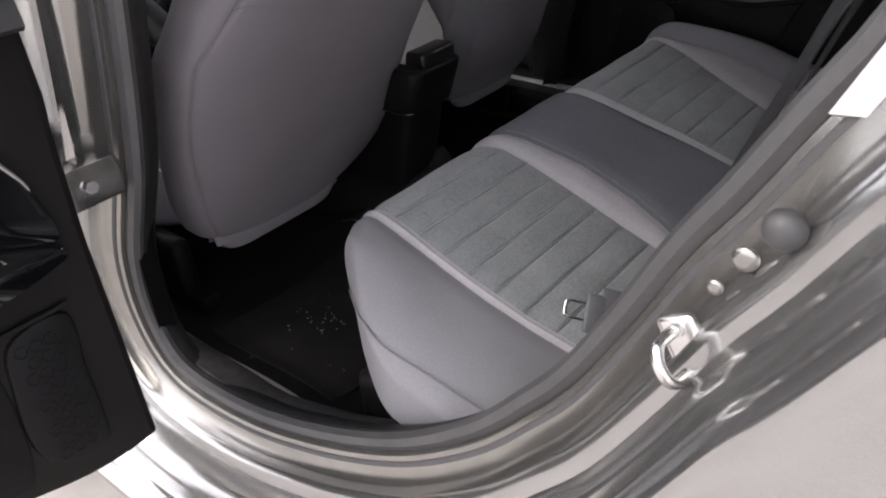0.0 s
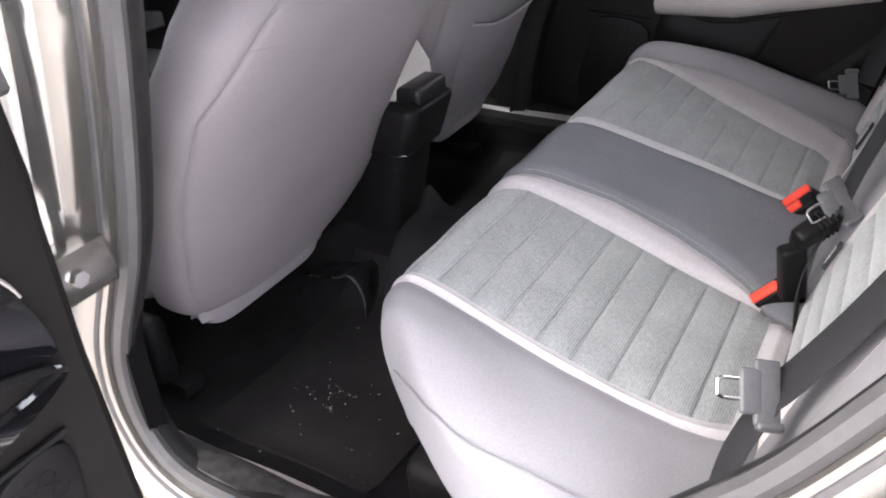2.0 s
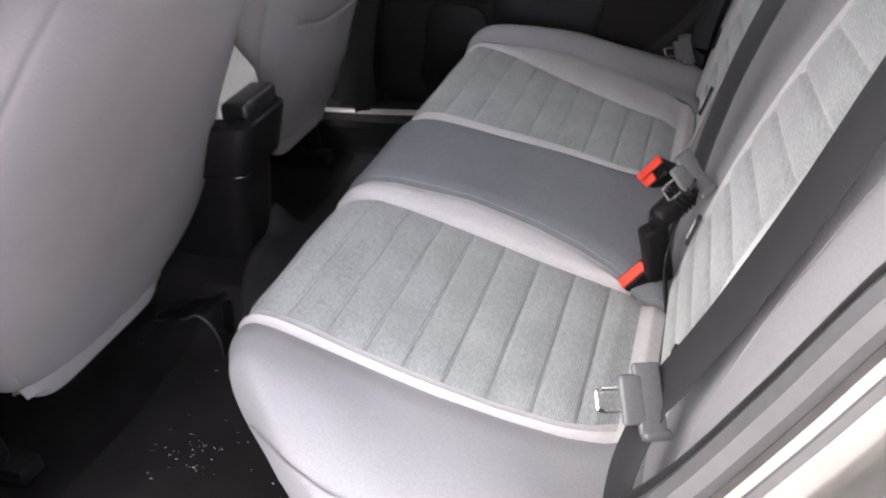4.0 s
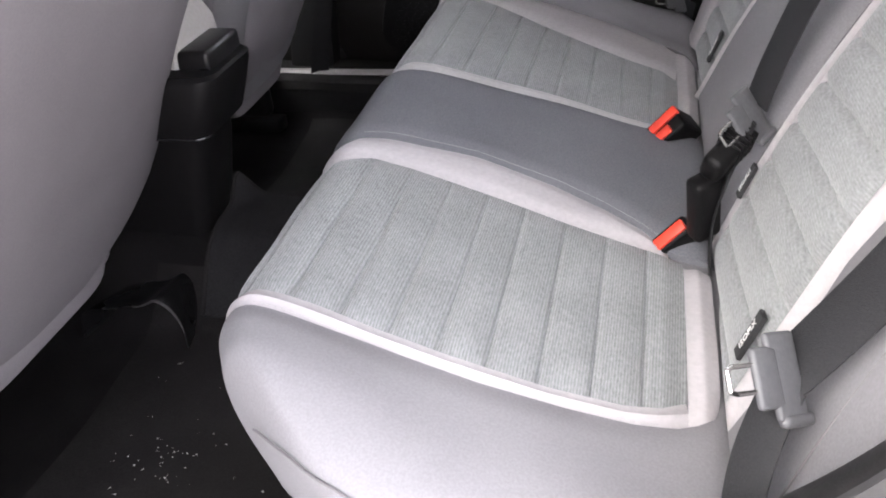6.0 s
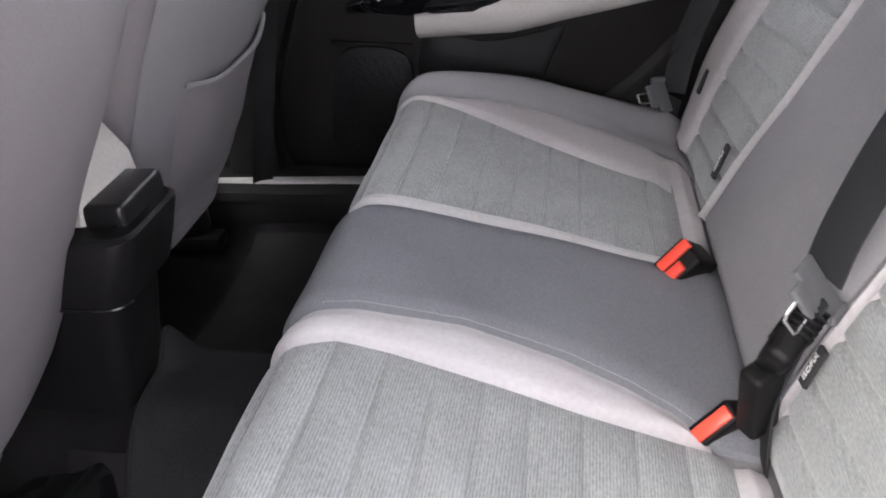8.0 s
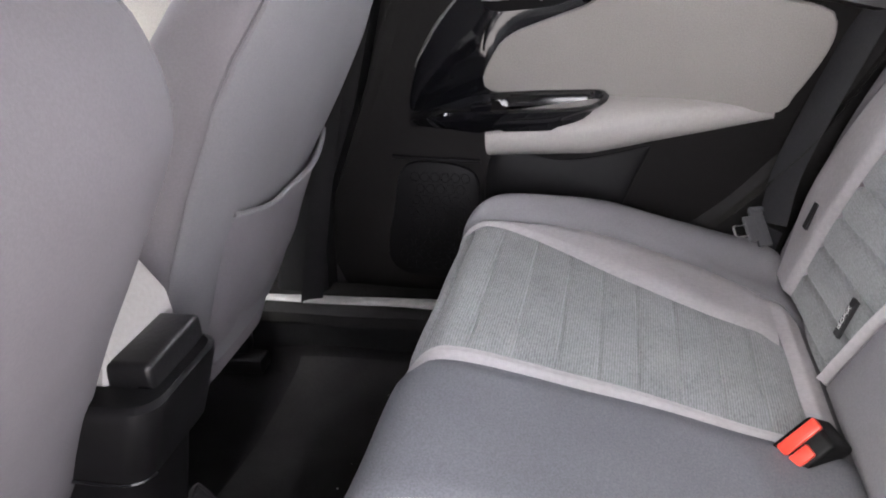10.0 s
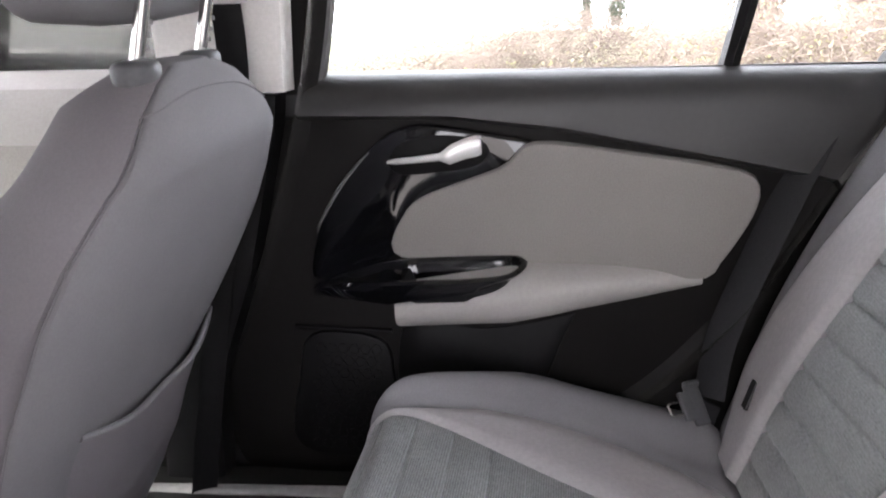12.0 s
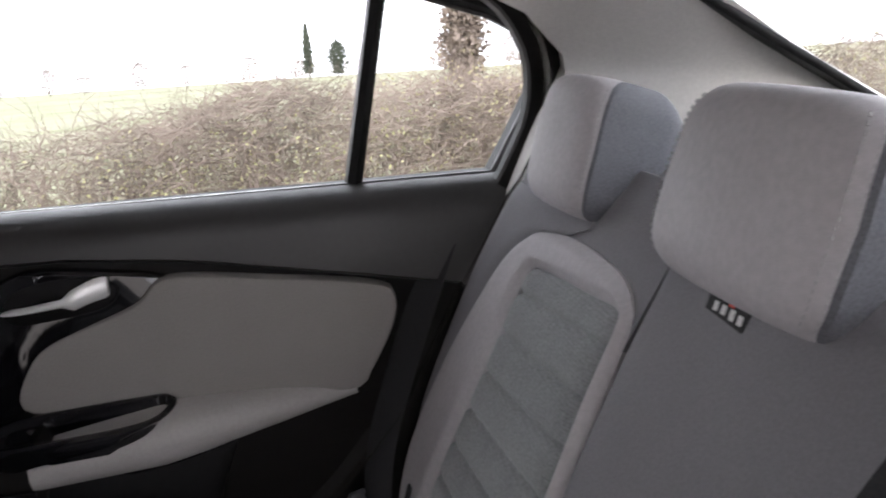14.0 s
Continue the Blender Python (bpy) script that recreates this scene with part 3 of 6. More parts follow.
# ================================================================ rear seat
STAND[0] = LEAN
CUSHION = [(0.12, 0.452), (0.055, 0.458), (0.022, 0.482), (0.000, 0.535), (-0.008, 0.59), (0.000, 0.637), (0.025, 0.664), (0.060, 0.666), (0.13, 0.648),
           (0.22, 0.621), (0.32, 0.590), (0.42, 0.560), (0.49, 0.543), (0.53, 0.51), (0.53, 0.45), (0.45, 0.43), (0.28, 0.44)]
CUSH = curve(CUSHION, 240, closed=True)
CUSH_N = -outward(CUSH)
if np.dot(CUSH_N[np.argmax(CUSH[:, 1])], (0, 1)) < 0:
    CUSH_N = -CUSH_N
CUSH_C = np.array((0.27, 0.50))
W0, WR = 0.535, 0.105


def cushion_point(i, w, off=0.0):
    """A point on the seat cushion: i along the closed side profile, w across; past W0 the end rounds off and closes."""
    i0 = int(math.floor(i)) % len(CUSH)
    i1 = (i0 + 1) % len(CUSH)
    t = i - math.floor(i)
    p = CUSH[i0] * (1 - t) + CUSH[i1] * t
    n = CUSH_N[i0] * (1 - t) + CUSH_N[i1] * t
    w0 = W0 + (0.045 if w > 0 else 0.0)
    a = abs(w) - w0
    f, y = 1.0, abs(w)
    if a > 0:
        th = min(a / WR, math.pi / 2)
        y = w0 + WR * math.sin(th)
        f = 1 - (1 - math.cos(th)) * 0.40
        if a > WR * math.pi / 2:
            f = max(0.02, 0.60 - (a - WR * math.pi / 2) * 4)
    q = CUSH_C + (p + n * off - CUSH_C) * f
    if w > 0.5:
        q = q + np.array((0.0, 0.030 * smoothstep((w - 0.545) / 0.09)))
    if y > 0.47:
        # the front corners are rounded in plan
        y = 0.47 + (y - 0.47) * (0.32 + 0.66 * smoothstep((q[0] + 0.05) / 0.30))
    floor = 0.455 + (0.045 + 0.030 * (1 - smoothstep((q[0] - 0.06) / 0.16))) * smoothstep((y - 0.47) / 0.11)
    if w < 0 and q[1] < floor:
        q = np.array((q[0] + 0.30 * (floor - q[1]), floor - 0.15 * (floor - q[1])))
    back = 0.034 * smoothstep((y - 0.445) / 0.08) * (1 - smoothstep(q[0] / 0.28)) if w < 0 else 0.0
    return (q[0] + back, math.copysign(y, w), q[1])


def index_at_x(x):
    """The profile's index on the top of the cushion at x."""
    best = min((abs(CUSH[i][0] - x) + (1 if CUSH[i][1] < 0.53 else 0), i) for i in range(len(CUSH)))
    return best[1]


I_FRONT = min(range(len(CUSH)), key=lambda i: abs(CUSH[i][1] - 0.470) + (1 if CUSH[i][0] > 0.1 else 0))
I_LIP = index_at_x(0.03)
I_BACK = index_at_x(0.492)
if I_FRONT > I_LIP:
    I_FRONT, I_LIP, I_BACK = [i - len(CUSH) if i > I_BACK else i for i in (I_FRONT, I_LIP, I_BACK)]


def x_of(i):
    i0, t = int(math.floor(i)), i - math.floor(i)
    return CUSH[i0 % len(CUSH)][0] * (1 - t) + CUSH[(i0 + 1) % len(CUSH)][0] * t if i >= I_LIP - 4 else 0.0


PLEATS = [0.020, 0.070, 0.121, 0.170, 0.216, 0.262, 0.311, 0.360, 0.408]


def cushion_zone(name, lo, hi, i0, i1, mat, parent, label="", ni=80, nw=14, puff=0.004, pleats=(), groove_i=(), tuck=0.010):
    """One sewn panel of the cushion between two seams lo(x) and hi(x), its edges tucked down into the seam."""
    rows = []
    for i in np.linspace(i0, i1, ni):
        x = x_of(i)
        a, b = lo(x), hi(x)
        row = []
        for k in range(-1, nw + 2):
            u = min(max(k / nw, 0), 1)
            w = a + (b - a) * u
            edge = min(u, 1 - u) * abs(b - a)
            off = puff * smoothstep(edge / 0.022) - 0.003
            end = min(i - i0, i1 - i)
            off -= 0.006 * (1 - smoothstep(end / 5))
            for px in pleats:
                off -= 0.0045 * math.exp(-((x - px) / 0.0028) ** 2) * smoothstep(edge / 0.008) if i >= I_LIP - 4 else 0
            for gi in groove_i:
                off -= 0.0075 * math.exp(-((i - gi) / 1.4) ** 2)
            if pleats and i >= I_LIP - 4:
                near = min(abs(x - px) for px in pleats)
                off += (0.0035 * smoothstep(near / 0.022) - 0.002) * smoothstep(edge / 0.012)
            off += 0.0012 * math.sin(x * 31 + w * 17) * math.sin(w * 23 + 1)
            if k < 0 or k > nw:
                off -= tuck
            row.append(cushion_point(i, w, off))
        rows.append(row)
    bm = bmesh.new()
    grid(bm, rows)
    return part(name, bm, mat, parent, label)


near_out = lambda x: ramp(x, [0, 0.045, 0.109, 0.186, 0.26, 0.336, 0.40, 0.44, 0.462, 0.476, 0.486], [-0.450, -0.452, -0.458, -0.463, -0.466, -0.463, -0.456, -0.446, -0.434, -0.420, -0.395])
near_in = lambda x: ramp(x, [0, 0.06, 0.10, 0.157, 0.222, 0.32, 0.39, 0.425, 0.448], [-0.426, -0.429, -0.432, -0.440, -0.444, -0.444, -0.437, -0.426, -0.405])
wide_in = lambda x: ramp(x, [0, 0.04, 0.07, 0.12, 0.22, 0.31, 0.40, 0.46], [-0.172, -0.166, -0.154, -0.152, -0.161, -0.169, -0.174, -0.178])
wide_out = lambda x: ramp(x, [0, 0.03, 0.08, 0.185, 0.29, 0.353, 0.40, 0.44], [-0.125, -0.112, -0.096, -0.083, -0.093, -0.112, -0.135, -0.168])
thin_in = lambda x: ramp(x, [0, 0.035, 0.15, 0.31, 0.39, 0.46], [0.112, 0.120, 0.133, 0.145, 0.149, 0.152])
thin_out = lambda x: thin_in(x) + ramp(x, [0, 0.2, 0.42], [0.028, 0.026, 0.016])
far_in = lambda x: ramp(x, [0, 0.055, 0.10, 0.20, 0.31, 0.36, 0.42, 0.448], [0.500, 0.496, 0.474, 0.442, 0.405, 0.393, 0.388, 0.375])
far_out = lambda x: ramp(x, [0, 0.047, 0.149, 0.22, 0.295, 0.36, 0.42, 0.455, 0.475, 0.486], [0.532, 0.541, 0.556, 0.558, 0.552, 0.538, 0.517, 0.498, 0.475, 0.440])
END = W0 + 0.045 + WR * math.pi / 2 + 0.145

rear_seat = thing("rear_bench_seat", (0.3, 0, 0.36), "three-place rear bench in grey cloth with pale strips and ribbed pads", "car seat")
core = loft([[(p[0], p[1] * 0.982, p[2]) for p in (cushion_point(i, w, -0.012) for i in range(0, len(CUSH), 3))] for w in np.linspace(-END, END, 60)])
cushion = part("cushion", core, M["cloth"], rear_seat, "grey cloth seat cushion")
I_SEAM = min(range(len(CUSH)), key=lambda i: abs(CUSH[i][1] - 0.575) + (1 if CUSH[i][0] > 0.05 else 0))
I_SEAM = I_SEAM - len(CUSH) if I_SEAM > I_BACK else I_SEAM
cushion_zone("side_bolster", lambda x: -END, near_out, I_FRONT, I_BACK, M["cloth"], cushion, "smooth grey cloth side bolster", nw=44)
cushion_zone("side_bolster", far_out, lambda x: END, I_FRONT, I_BACK, M["cloth"], cushion, "smooth grey cloth side bolster", nw=44, groove_i=(I_SEAM,))
I_ROW = index_at_x(0.448)
bm = bmesh.new()
tube(bm, [cushion_point(I_SEAM, w, -0.0006) for w in np.linspace(0.46, W0 + 0.30, 60)], 0.0013, 6)
part("seam", bm, M["seam"], cushion, "sewn seam round the bolster")
# on the near end the seam falls from the front corner and runs on low along the side
end_points = [cushion_point(i, -w, 0.0012) for i in np.linspace(I_FRONT, I_BACK, 420) for w in np.linspace(W0 - 0.10, W0 + 0.24, 150)]
end_array = np.array([q for q in end_points if q[1] < -0.45])
seam_path = []
for x in np.linspace(0.060, 0.44, 46):
    z = ramp(x, [0.03, 0.065, 0.12, 0.169, 0.245, 0.331, 0.388, 0.44], [0.565, 0.590, 0.609, 0.615, 0.601, 0.578, 0.563, 0.550])
    miss = np.abs(end_array[:, 0] - x) + np.abs(end_array[:, 2] - z)
    close = end_array[miss < max(0.006, miss.min() + 0.003)]
    seam_path.append((x, float(np.min(close[:, 1])), z))
ys = np.array([q[1] for q in seam_path])
for _ in range(6):
    ys[1:-1] = (ys[:-2] + 2 * ys[1:-1] + ys[2:]) / 4
bm = bmesh.new()
tube(bm, curve([(q[0], y, q[2]) for q, y in zip(seam_path, ys)], 120), 0.0013, 6)
part("seam", bm, M["seam"], cushion, "sewn seam round the bolster")
base = bmesh.new()
box(base, (0.075, -0.57, 0.355), (0.50, 0.60, 0.462), 0.02, 3)
part("seat_base", base, M["trim"], rear_seat, "dark plastic seat base under the cushion")
I_STRIP = index_at_x(0.484)
cushion_zone("pale_strip", near_out, near_in, I_FRONT, I_ROW, M["strip"], cushion, "pale grey leatherette strip", nw=8, puff=0.006)
cushion_zone("seat_pad", near_in, wide_in, I_FRONT, I_ROW, M["pad"], cushion, "ribbed blue-grey fabric pad with sewn pleats", ni=420, nw=16, pleats=PLEATS)
cushion_zone("pale_strip", wide_in, wide_out, I_FRONT, index_at_x(0.435), M["strip"], cushion, "pale grey leatherette strip", nw=10, puff=0.006)
cushion_zone("centre_panel", wide_out, thin_in, I_FRONT, I_BACK, M["cloth_mid"], cushion, "smooth slate-grey centre cloth", nw=22, puff=0.008)
cushion_zone("pale_strip", thin_in, thin_out, I_FRONT, I_ROW, M["strip"], cushion, "narrow pale grey piping strip", nw=6)
cushion_zone("seat_pad", thin_out, far_in, I_FRONT, I_ROW, M["pad"], cushion, "ribbed blue-grey fabric pad with sewn pleats", ni=420, nw=16, pleats=PLEATS)
cushion_zone("pale_strip", far_in, far_out, I_FRONT, I_ROW, M["strip"], cushion, "pale grey leatherette strip", nw=10, puff=0.006)
# the strips that run along the rear of both pads, and the plain cloth behind them
cushion_zone("rear_strip", near_out, lambda x: -0.185, I_ROW, I_STRIP, M["strip"], cushion, "pale grey leatherette strip behind the pad", ni=14, nw=18, puff=0.006)
cushion_zone("rear_strip", lambda x: 0.165, far_out, I_ROW, I_STRIP, M["strip"], cushion, "pale grey leatherette strip behind the pad", ni=14, nw=18, puff=0.006)


def stitching(fn, offset, name="stitches", step=4, i0=None, i1=None):
    bm = bmesh.new()
    for i in np.arange((i0 or I_LIP) + 2, i1 or index_at_x(0.42), step):
        a = Vector(cushion_point(i, fn(x_of(i)) + offset, 0.0045))
        b = Vector(cushion_point(i + step * 0.62, fn(x_of(i + step * 0.62)) + offset, 0.0045))
        tube(bm, [a, b], 0.00032, 5)
    return part(name, bm, M["thread"], cushion, "pale thread stitching")


stitching(wide_out, 0.0035, step=0.55)
stitching(near_out, -0.0035, step=0.55)


# ---- backrest: it leans back, a little more towards its top
def back_x(z):
    return 0.485 + 0.38 * (z - 0.56) + 0.22 * max(0.0, z - 0.65) ** 2


LEAN_N = Vector((-1, 0, 0.38)).normalized()


def back_point(y, z, off=0.0):
    """A point on the rear backrest's front; the outer ends turn back."""
    o = off
    e = abs(y) - 0.60
    bulge = 0.012 * math.sin(min(max((z - 0.56) / 0.5, 0), 1) * math.pi)
    if e > 0:
        o -= 0.9 * e * e / 0.12
    t = z - 1.07
    if t > 0:
        o -= 6.0 * t * t
    p = Vector((back_x(z), y, z)) + LEAN_N * (o + bulge)
    return tuple(p)


def back_zone(name, left, right, z0, z1, mat, parent, label="", nz=70, ny=14, puff=0.005, pleats=(), tuck=0.010, skew=0.0):
    rows = []
    for z in np.linspace(z0, z1, nz):
        a, b = left(z), right(z)
        row = []
        for k in range(-1, ny + 2):
            u = min(max(k / ny, 0), 1)
            y = a + (b - a) * u
            edge = min(u * abs(b - a), (1 - u) * abs(b - a), z - z0 + 0.001, z1 - z + 0.001)
            off = puff * smoothstep(edge / 0.02) - 0.003
            for p in pleats:
                off -= 0.0060 * math.exp(-((z - p - skew * (y - 0.325 * np.sign(y))) / 0.0036) ** 2)
            if pleats:
                off += (0.0026 * smoothstep(min(abs(z - p - skew * (y - 0.325 * np.sign(y))) for p in pleats) / 0.022) - 0.001) * smoothstep(edge / 0.018)
            off += 0.001 * math.sin(z * 29 + y * 13) * math.sin(y * 19)
            if k < 0 or k > ny:
                off -= tuck
            row.append(back_point(y, z, off))
        rows.append(row)
    rows.insert(0, [tuple(Vector(q) - LEAN_N * tuck) for q in rows[0]])
    rows.append([tuple(Vector(q) - LEAN_N * tuck) for q in rows[-1]])
    bm = bmesh.new()
    grid(bm, rows)
    return part(name, bm, mat, parent, label)


rings = []
for z in np.linspace(0.50, 1.125, 30):
    half = ramp(z, [0.5, 0.8, 1.0, 1.07, 1.125], [0.71, 0.715, 0.675, 0.645, 0.60])
    fr = [back_point(y, z, -0.026) for y in np.linspace(-half, half, 40)]
    rings.append(fr + [(back_x(z) + 0.11, half * 0.97, z), (back_x(z) + 0.11, -half * 0.97, z)])
backrest = part("backrest", loft(rings), M["cloth"], rear_seat, "split grey cloth backrest")
ZB = [0.56 + 0.0465 * k for k in range(11)]
# far section
FRAME_OUT = [(0.585, 0.55), (0.618, 0.66), (0.604, 0.75), (0.580, 0.84), (0.562, 0.90), (0.545, 0.955), (0.527, 0.990), (0.505, 1.015), (0.470, 1.033), (0.380, 1.045),
             (0.290, 1.044), (0.246, 1.039), (0.216, 1.027), (0.197, 1.010), (0.184, 0.950), (0.179, 0.898), (0.177, 0.853), (0.194, 0.76), (0.240, 0.65), (0.280, 0.55)]
FRAME_IN = [(0.505, 0.55), (0.490, 0.66), (0.472, 0.75), (0.455, 0.83), (0.446, 0.90), (0.449, 0.955), (0.450, 0.982), (0.443, 0.996), (0.425, 1.002), (0.355, 1.008),
            (0.275, 1.014), (0.240, 1.017), (0.224, 1.013), (0.216, 1.000), (0.210, 0.945), (0.203, 0.896), (0.201, 0.853), (0.214, 0.76), (0.262, 0.65), (0.302, 0.55)]


def keyed(points, n):
    """A smooth curve through the points with equal steps from key to key, so that two curves pair up."""
    p, out = [np.array(q, float) for q in points], []
    for u in np.linspace(0, len(p) - 1, n):
        i = min(int(u), len(p) - 2)
        t = u - i
        a, b, c, d = p[max(i - 1, 0)], p[i], p[i + 1], p[min(i + 2, len(p) - 1)]
        out.append(0.5 * (2 * b + (c - a) * t + (2 * a - 5 * b + 4 * c - d) * t * t + (3 * b - a - 3 * c + d) * t ** 3))
    return out


def back_frame(outer, inner, mat, parent, label, nv=12, puff=0.010):
    """The padded band sewn round a back pad, running up one side, over the top and down the other."""
    rows = []
    for o, q in zip(keyed(outer, 190), keyed(inner, 190)):
        wide = np.linalg.norm(q - o)
        row = []
        for k in range(-1, nv + 2):
            u = min(max(k / nv, 0), 1)
            y, z = o + (q - o) * u
            off = puff * smoothstep(min(u, 1 - u) * wide / 0.014) - 0.003 - (0.012 if k < 0 or k > nv else 0)
            row.append(back_point(y, z, off))
        rows.append(row)
    bm = bmesh.new()
    grid(bm, rows)
    return part("pale_frame", bm, mat, parent, label)


f_in1 = lambda z: ramp(z, [0.55, 0.65, 0.76, 0.853, 0.896, 0.945, 1.0, 1.013, 1.017], [0.302, 0.262, 0.214, 0.201, 0.203, 0.210, 0.216, 0.224, 0.240])
f_out1 = lambda z: ramp(z, [0.55, 0.66, 0.75, 0.83, 0.90, 0.985, 0.996, 1.002, 1.008, 1.014, 1.017], [0.505, 0.490, 0.472, 0.455, 0.446, 0.450, 0.443, 0.425, 0.355, 0.275, 0.242])
f_out0 = lambda z: ramp(z, [0.55, 0.66, 0.75, 0.84, 0.90, 0.955, 0.99, 1.015, 1.033, 1.045, 1.06], [0.585, 0.618, 0.604, 0.580, 0.562, 0.545, 0.527, 0.505, 0.470, 0.400, 0.36])
back_zone("top_panel", lambda z: 0.192, lambda z: ramp(z, [1.06, 1.07, 1.125], [0.65, 0.645, 0.60]), 0.990, 1.125, M["cloth"], backrest, "smooth grey cloth top panel", nz=24, ny=20, puff=-0.004)
back_zone("side_bolster", f_out0, lambda z: ramp(z, [0.55, 0.8, 1.0, 1.07, 1.12], [0.71, 0.715, 0.675, 0.645, 0.60]), 0.55, 1.068, M["cloth"], backrest, "smooth grey cloth side bolster", ny=14)
back_zone("back_pad", f_in1, f_out1, 0.55, 1.016, M["pad_back"], backrest, "ribbed grey fabric back pad with pleats", nz=200, ny=16, pleats=ZB, skew=-0.085)
back_frame(FRAME_OUT, FRAME_IN, M["strip"], backrest, "pale grey leatherette frame")
# centre section
back_zone("centre_panel", lambda z: ramp(z, [0.55, 0.8, 1.12], [-0.128, -0.150, -0.175]), lambda z: ramp(z, [0.55, 0.65, 0.76, 0.853, 0.95, 1.01, 1.12], [0.276, 0.236, 0.190, 0.173, 0.179, 0.185, 0.190]), 0.55, 1.122, M["cloth"], backrest, "smooth grey cloth centre panel", ny=24, puff=0.012)
# near section
n_in0 = lambda z: ramp(z, [0.55, 0.8, 1.0, 1.045, 1.068], [-0.132, -0.155, -0.165, -0.185, -0.24])
n_in1 = lambda z: n_in0(z) - 0.018
n_out1 = lambda z: ramp(z, [0.55, 0.74, 0.99, 1.03, 1.045], [-0.405, -0.404, -0.392, -0.378, -0.35])
n_out0 = lambda z: ramp(z, [0.55, 0.62, 0.74, 0.89, 1.0, 1.052, 1.068], [-0.440, -0.448, -0.434, -0.452, -0.445, -0.42, -0.37])
back_zone("pale_frame", n_in1, n_in0, 0.55, 1.045, M["strip"], backrest, "pale grey leatherette frame", ny=6, puff=0.009)
back_zone("back_pad", n_out1, n_in1, 0.55, 1.036, M["pad_back"], backrest, "ribbed grey fabric back pad with pleats", nz=200, ny=16, pleats=ZB, skew=-0.10)
back_zone("pale_frame", n_out0, n_out1, 0.55, 1.045, M["strip"], backrest, "pale grey leatherette frame", ny=8, puff=0.009)
back_zone("side_bolster", lambda z: -ramp(z, [0.55, 0.8, 1.0, 1.07, 1.12], [0.71, 0.715, 0.675, 0.645, 0.60]), n_out0, 0.55, 1.068, M["cloth"], backrest, "smooth grey cloth side bolster", ny=20)
bm = bmesh.new()
tube(bm, [back_point(ramp(z, [0.58, 0.8, 1.06], [-0.575, -0.545, -0.515]), z, 0.0022) for z in np.linspace(0.58, 1.06, 30)], 0.0009, 6)
part("seam", bm, M["seam"], backrest, "sewn seam of the bolster")
back_zone("top_panel", lambda z: -ramp(z, [1.06, 1.07, 1.125], [0.65, 0.645, 0.60]), lambda z: -0.185, 1.072, 1.125, M["cloth"], backrest, "smooth grey cloth top panel", nz=16, ny=20)


def label_tag(parent, y, z, w, h, turn, text=None):
    """A sewn black tag on the backrest."""
    base = Vector(back_point(y, z, 0.010))
    up = Vector((0.38, 0, 1)).normalized()
    side = Vector((0, 1, 0))
    a = (side * math.cos(turn) + up * math.sin(turn)).normalized()
    b = LEAN_N.cross(a).normalized()
    m = Matrix((a, b, LEAN_N)).transposed().to_4x4()
    m.translation = base
    bm = bmesh.new()
    box(bm, (-w / 2, -h / 2, -0.004), (w / 2, h / 2, 0.0005), 0.0005, 1, m)
    t = part("fabric_tag", bm, M["tag"], parent, "small black woven tag")
    if text:
        fc = bpy.data.curves.new("tag_writing", "FONT")
        fc.body, fc.size, fc.align_x, fc.align_y, fc.extrude = text, h * 0.66, "CENTER", "CENTER", 0.0003
        tmp = bpy.data.objects.new("tag_writing", fc)
        me = bpy.data.meshes.new_from_object(tmp)
        bpy.data.objects.remove(tmp)
        me.transform(Matrix.Translation(-BASE[parent]) @ STAND[0] @ m @ Matrix.Translation((0, 0, 0.0012)))
        me.materials.append(M["white"])
        ob = new("tag_writing", me)
        ob.parent = t
        BASE[ob] = BASE[parent]
    return t, m


label_tag(rear_seat, -0.392, 0.622, 0.050, 0.016, 1.45, "ISOFIX")
label_tag(rear_seat, -0.172, 0.655, 0.040, 0.014, 1.45, "ISOFIX")
label_tag(rear_seat, 0.292, 0.632, 0.050, 0.016, 1.45, "ISOFIX")
label_tag(rear_seat, 0.545, 0.655, 0.040, 0.016, 1.45)
t, m = label_tag(rear_seat, 0.078, 1.062, 0.050, 0.017, 0.0)
for x0, x1, y0, y1, mm in ((-0.021, -0.016, -0.003, 0.004, "white"), (-0.011, -0.006, -0.004, 0.004, "white"), (0.000, 0.005, -0.004, 0.003, "white"), (0.010, 0.015, -0.004, 0.003, "white"), (-0.008, -0.002, -0.007, -0.005, "red")):
    bm = bmesh.new()
    box(bm, (x0, y0, 0), (x1, y1, 0.0012), 0, 1, m)
    part("tag_mark", bm, M[mm], t)


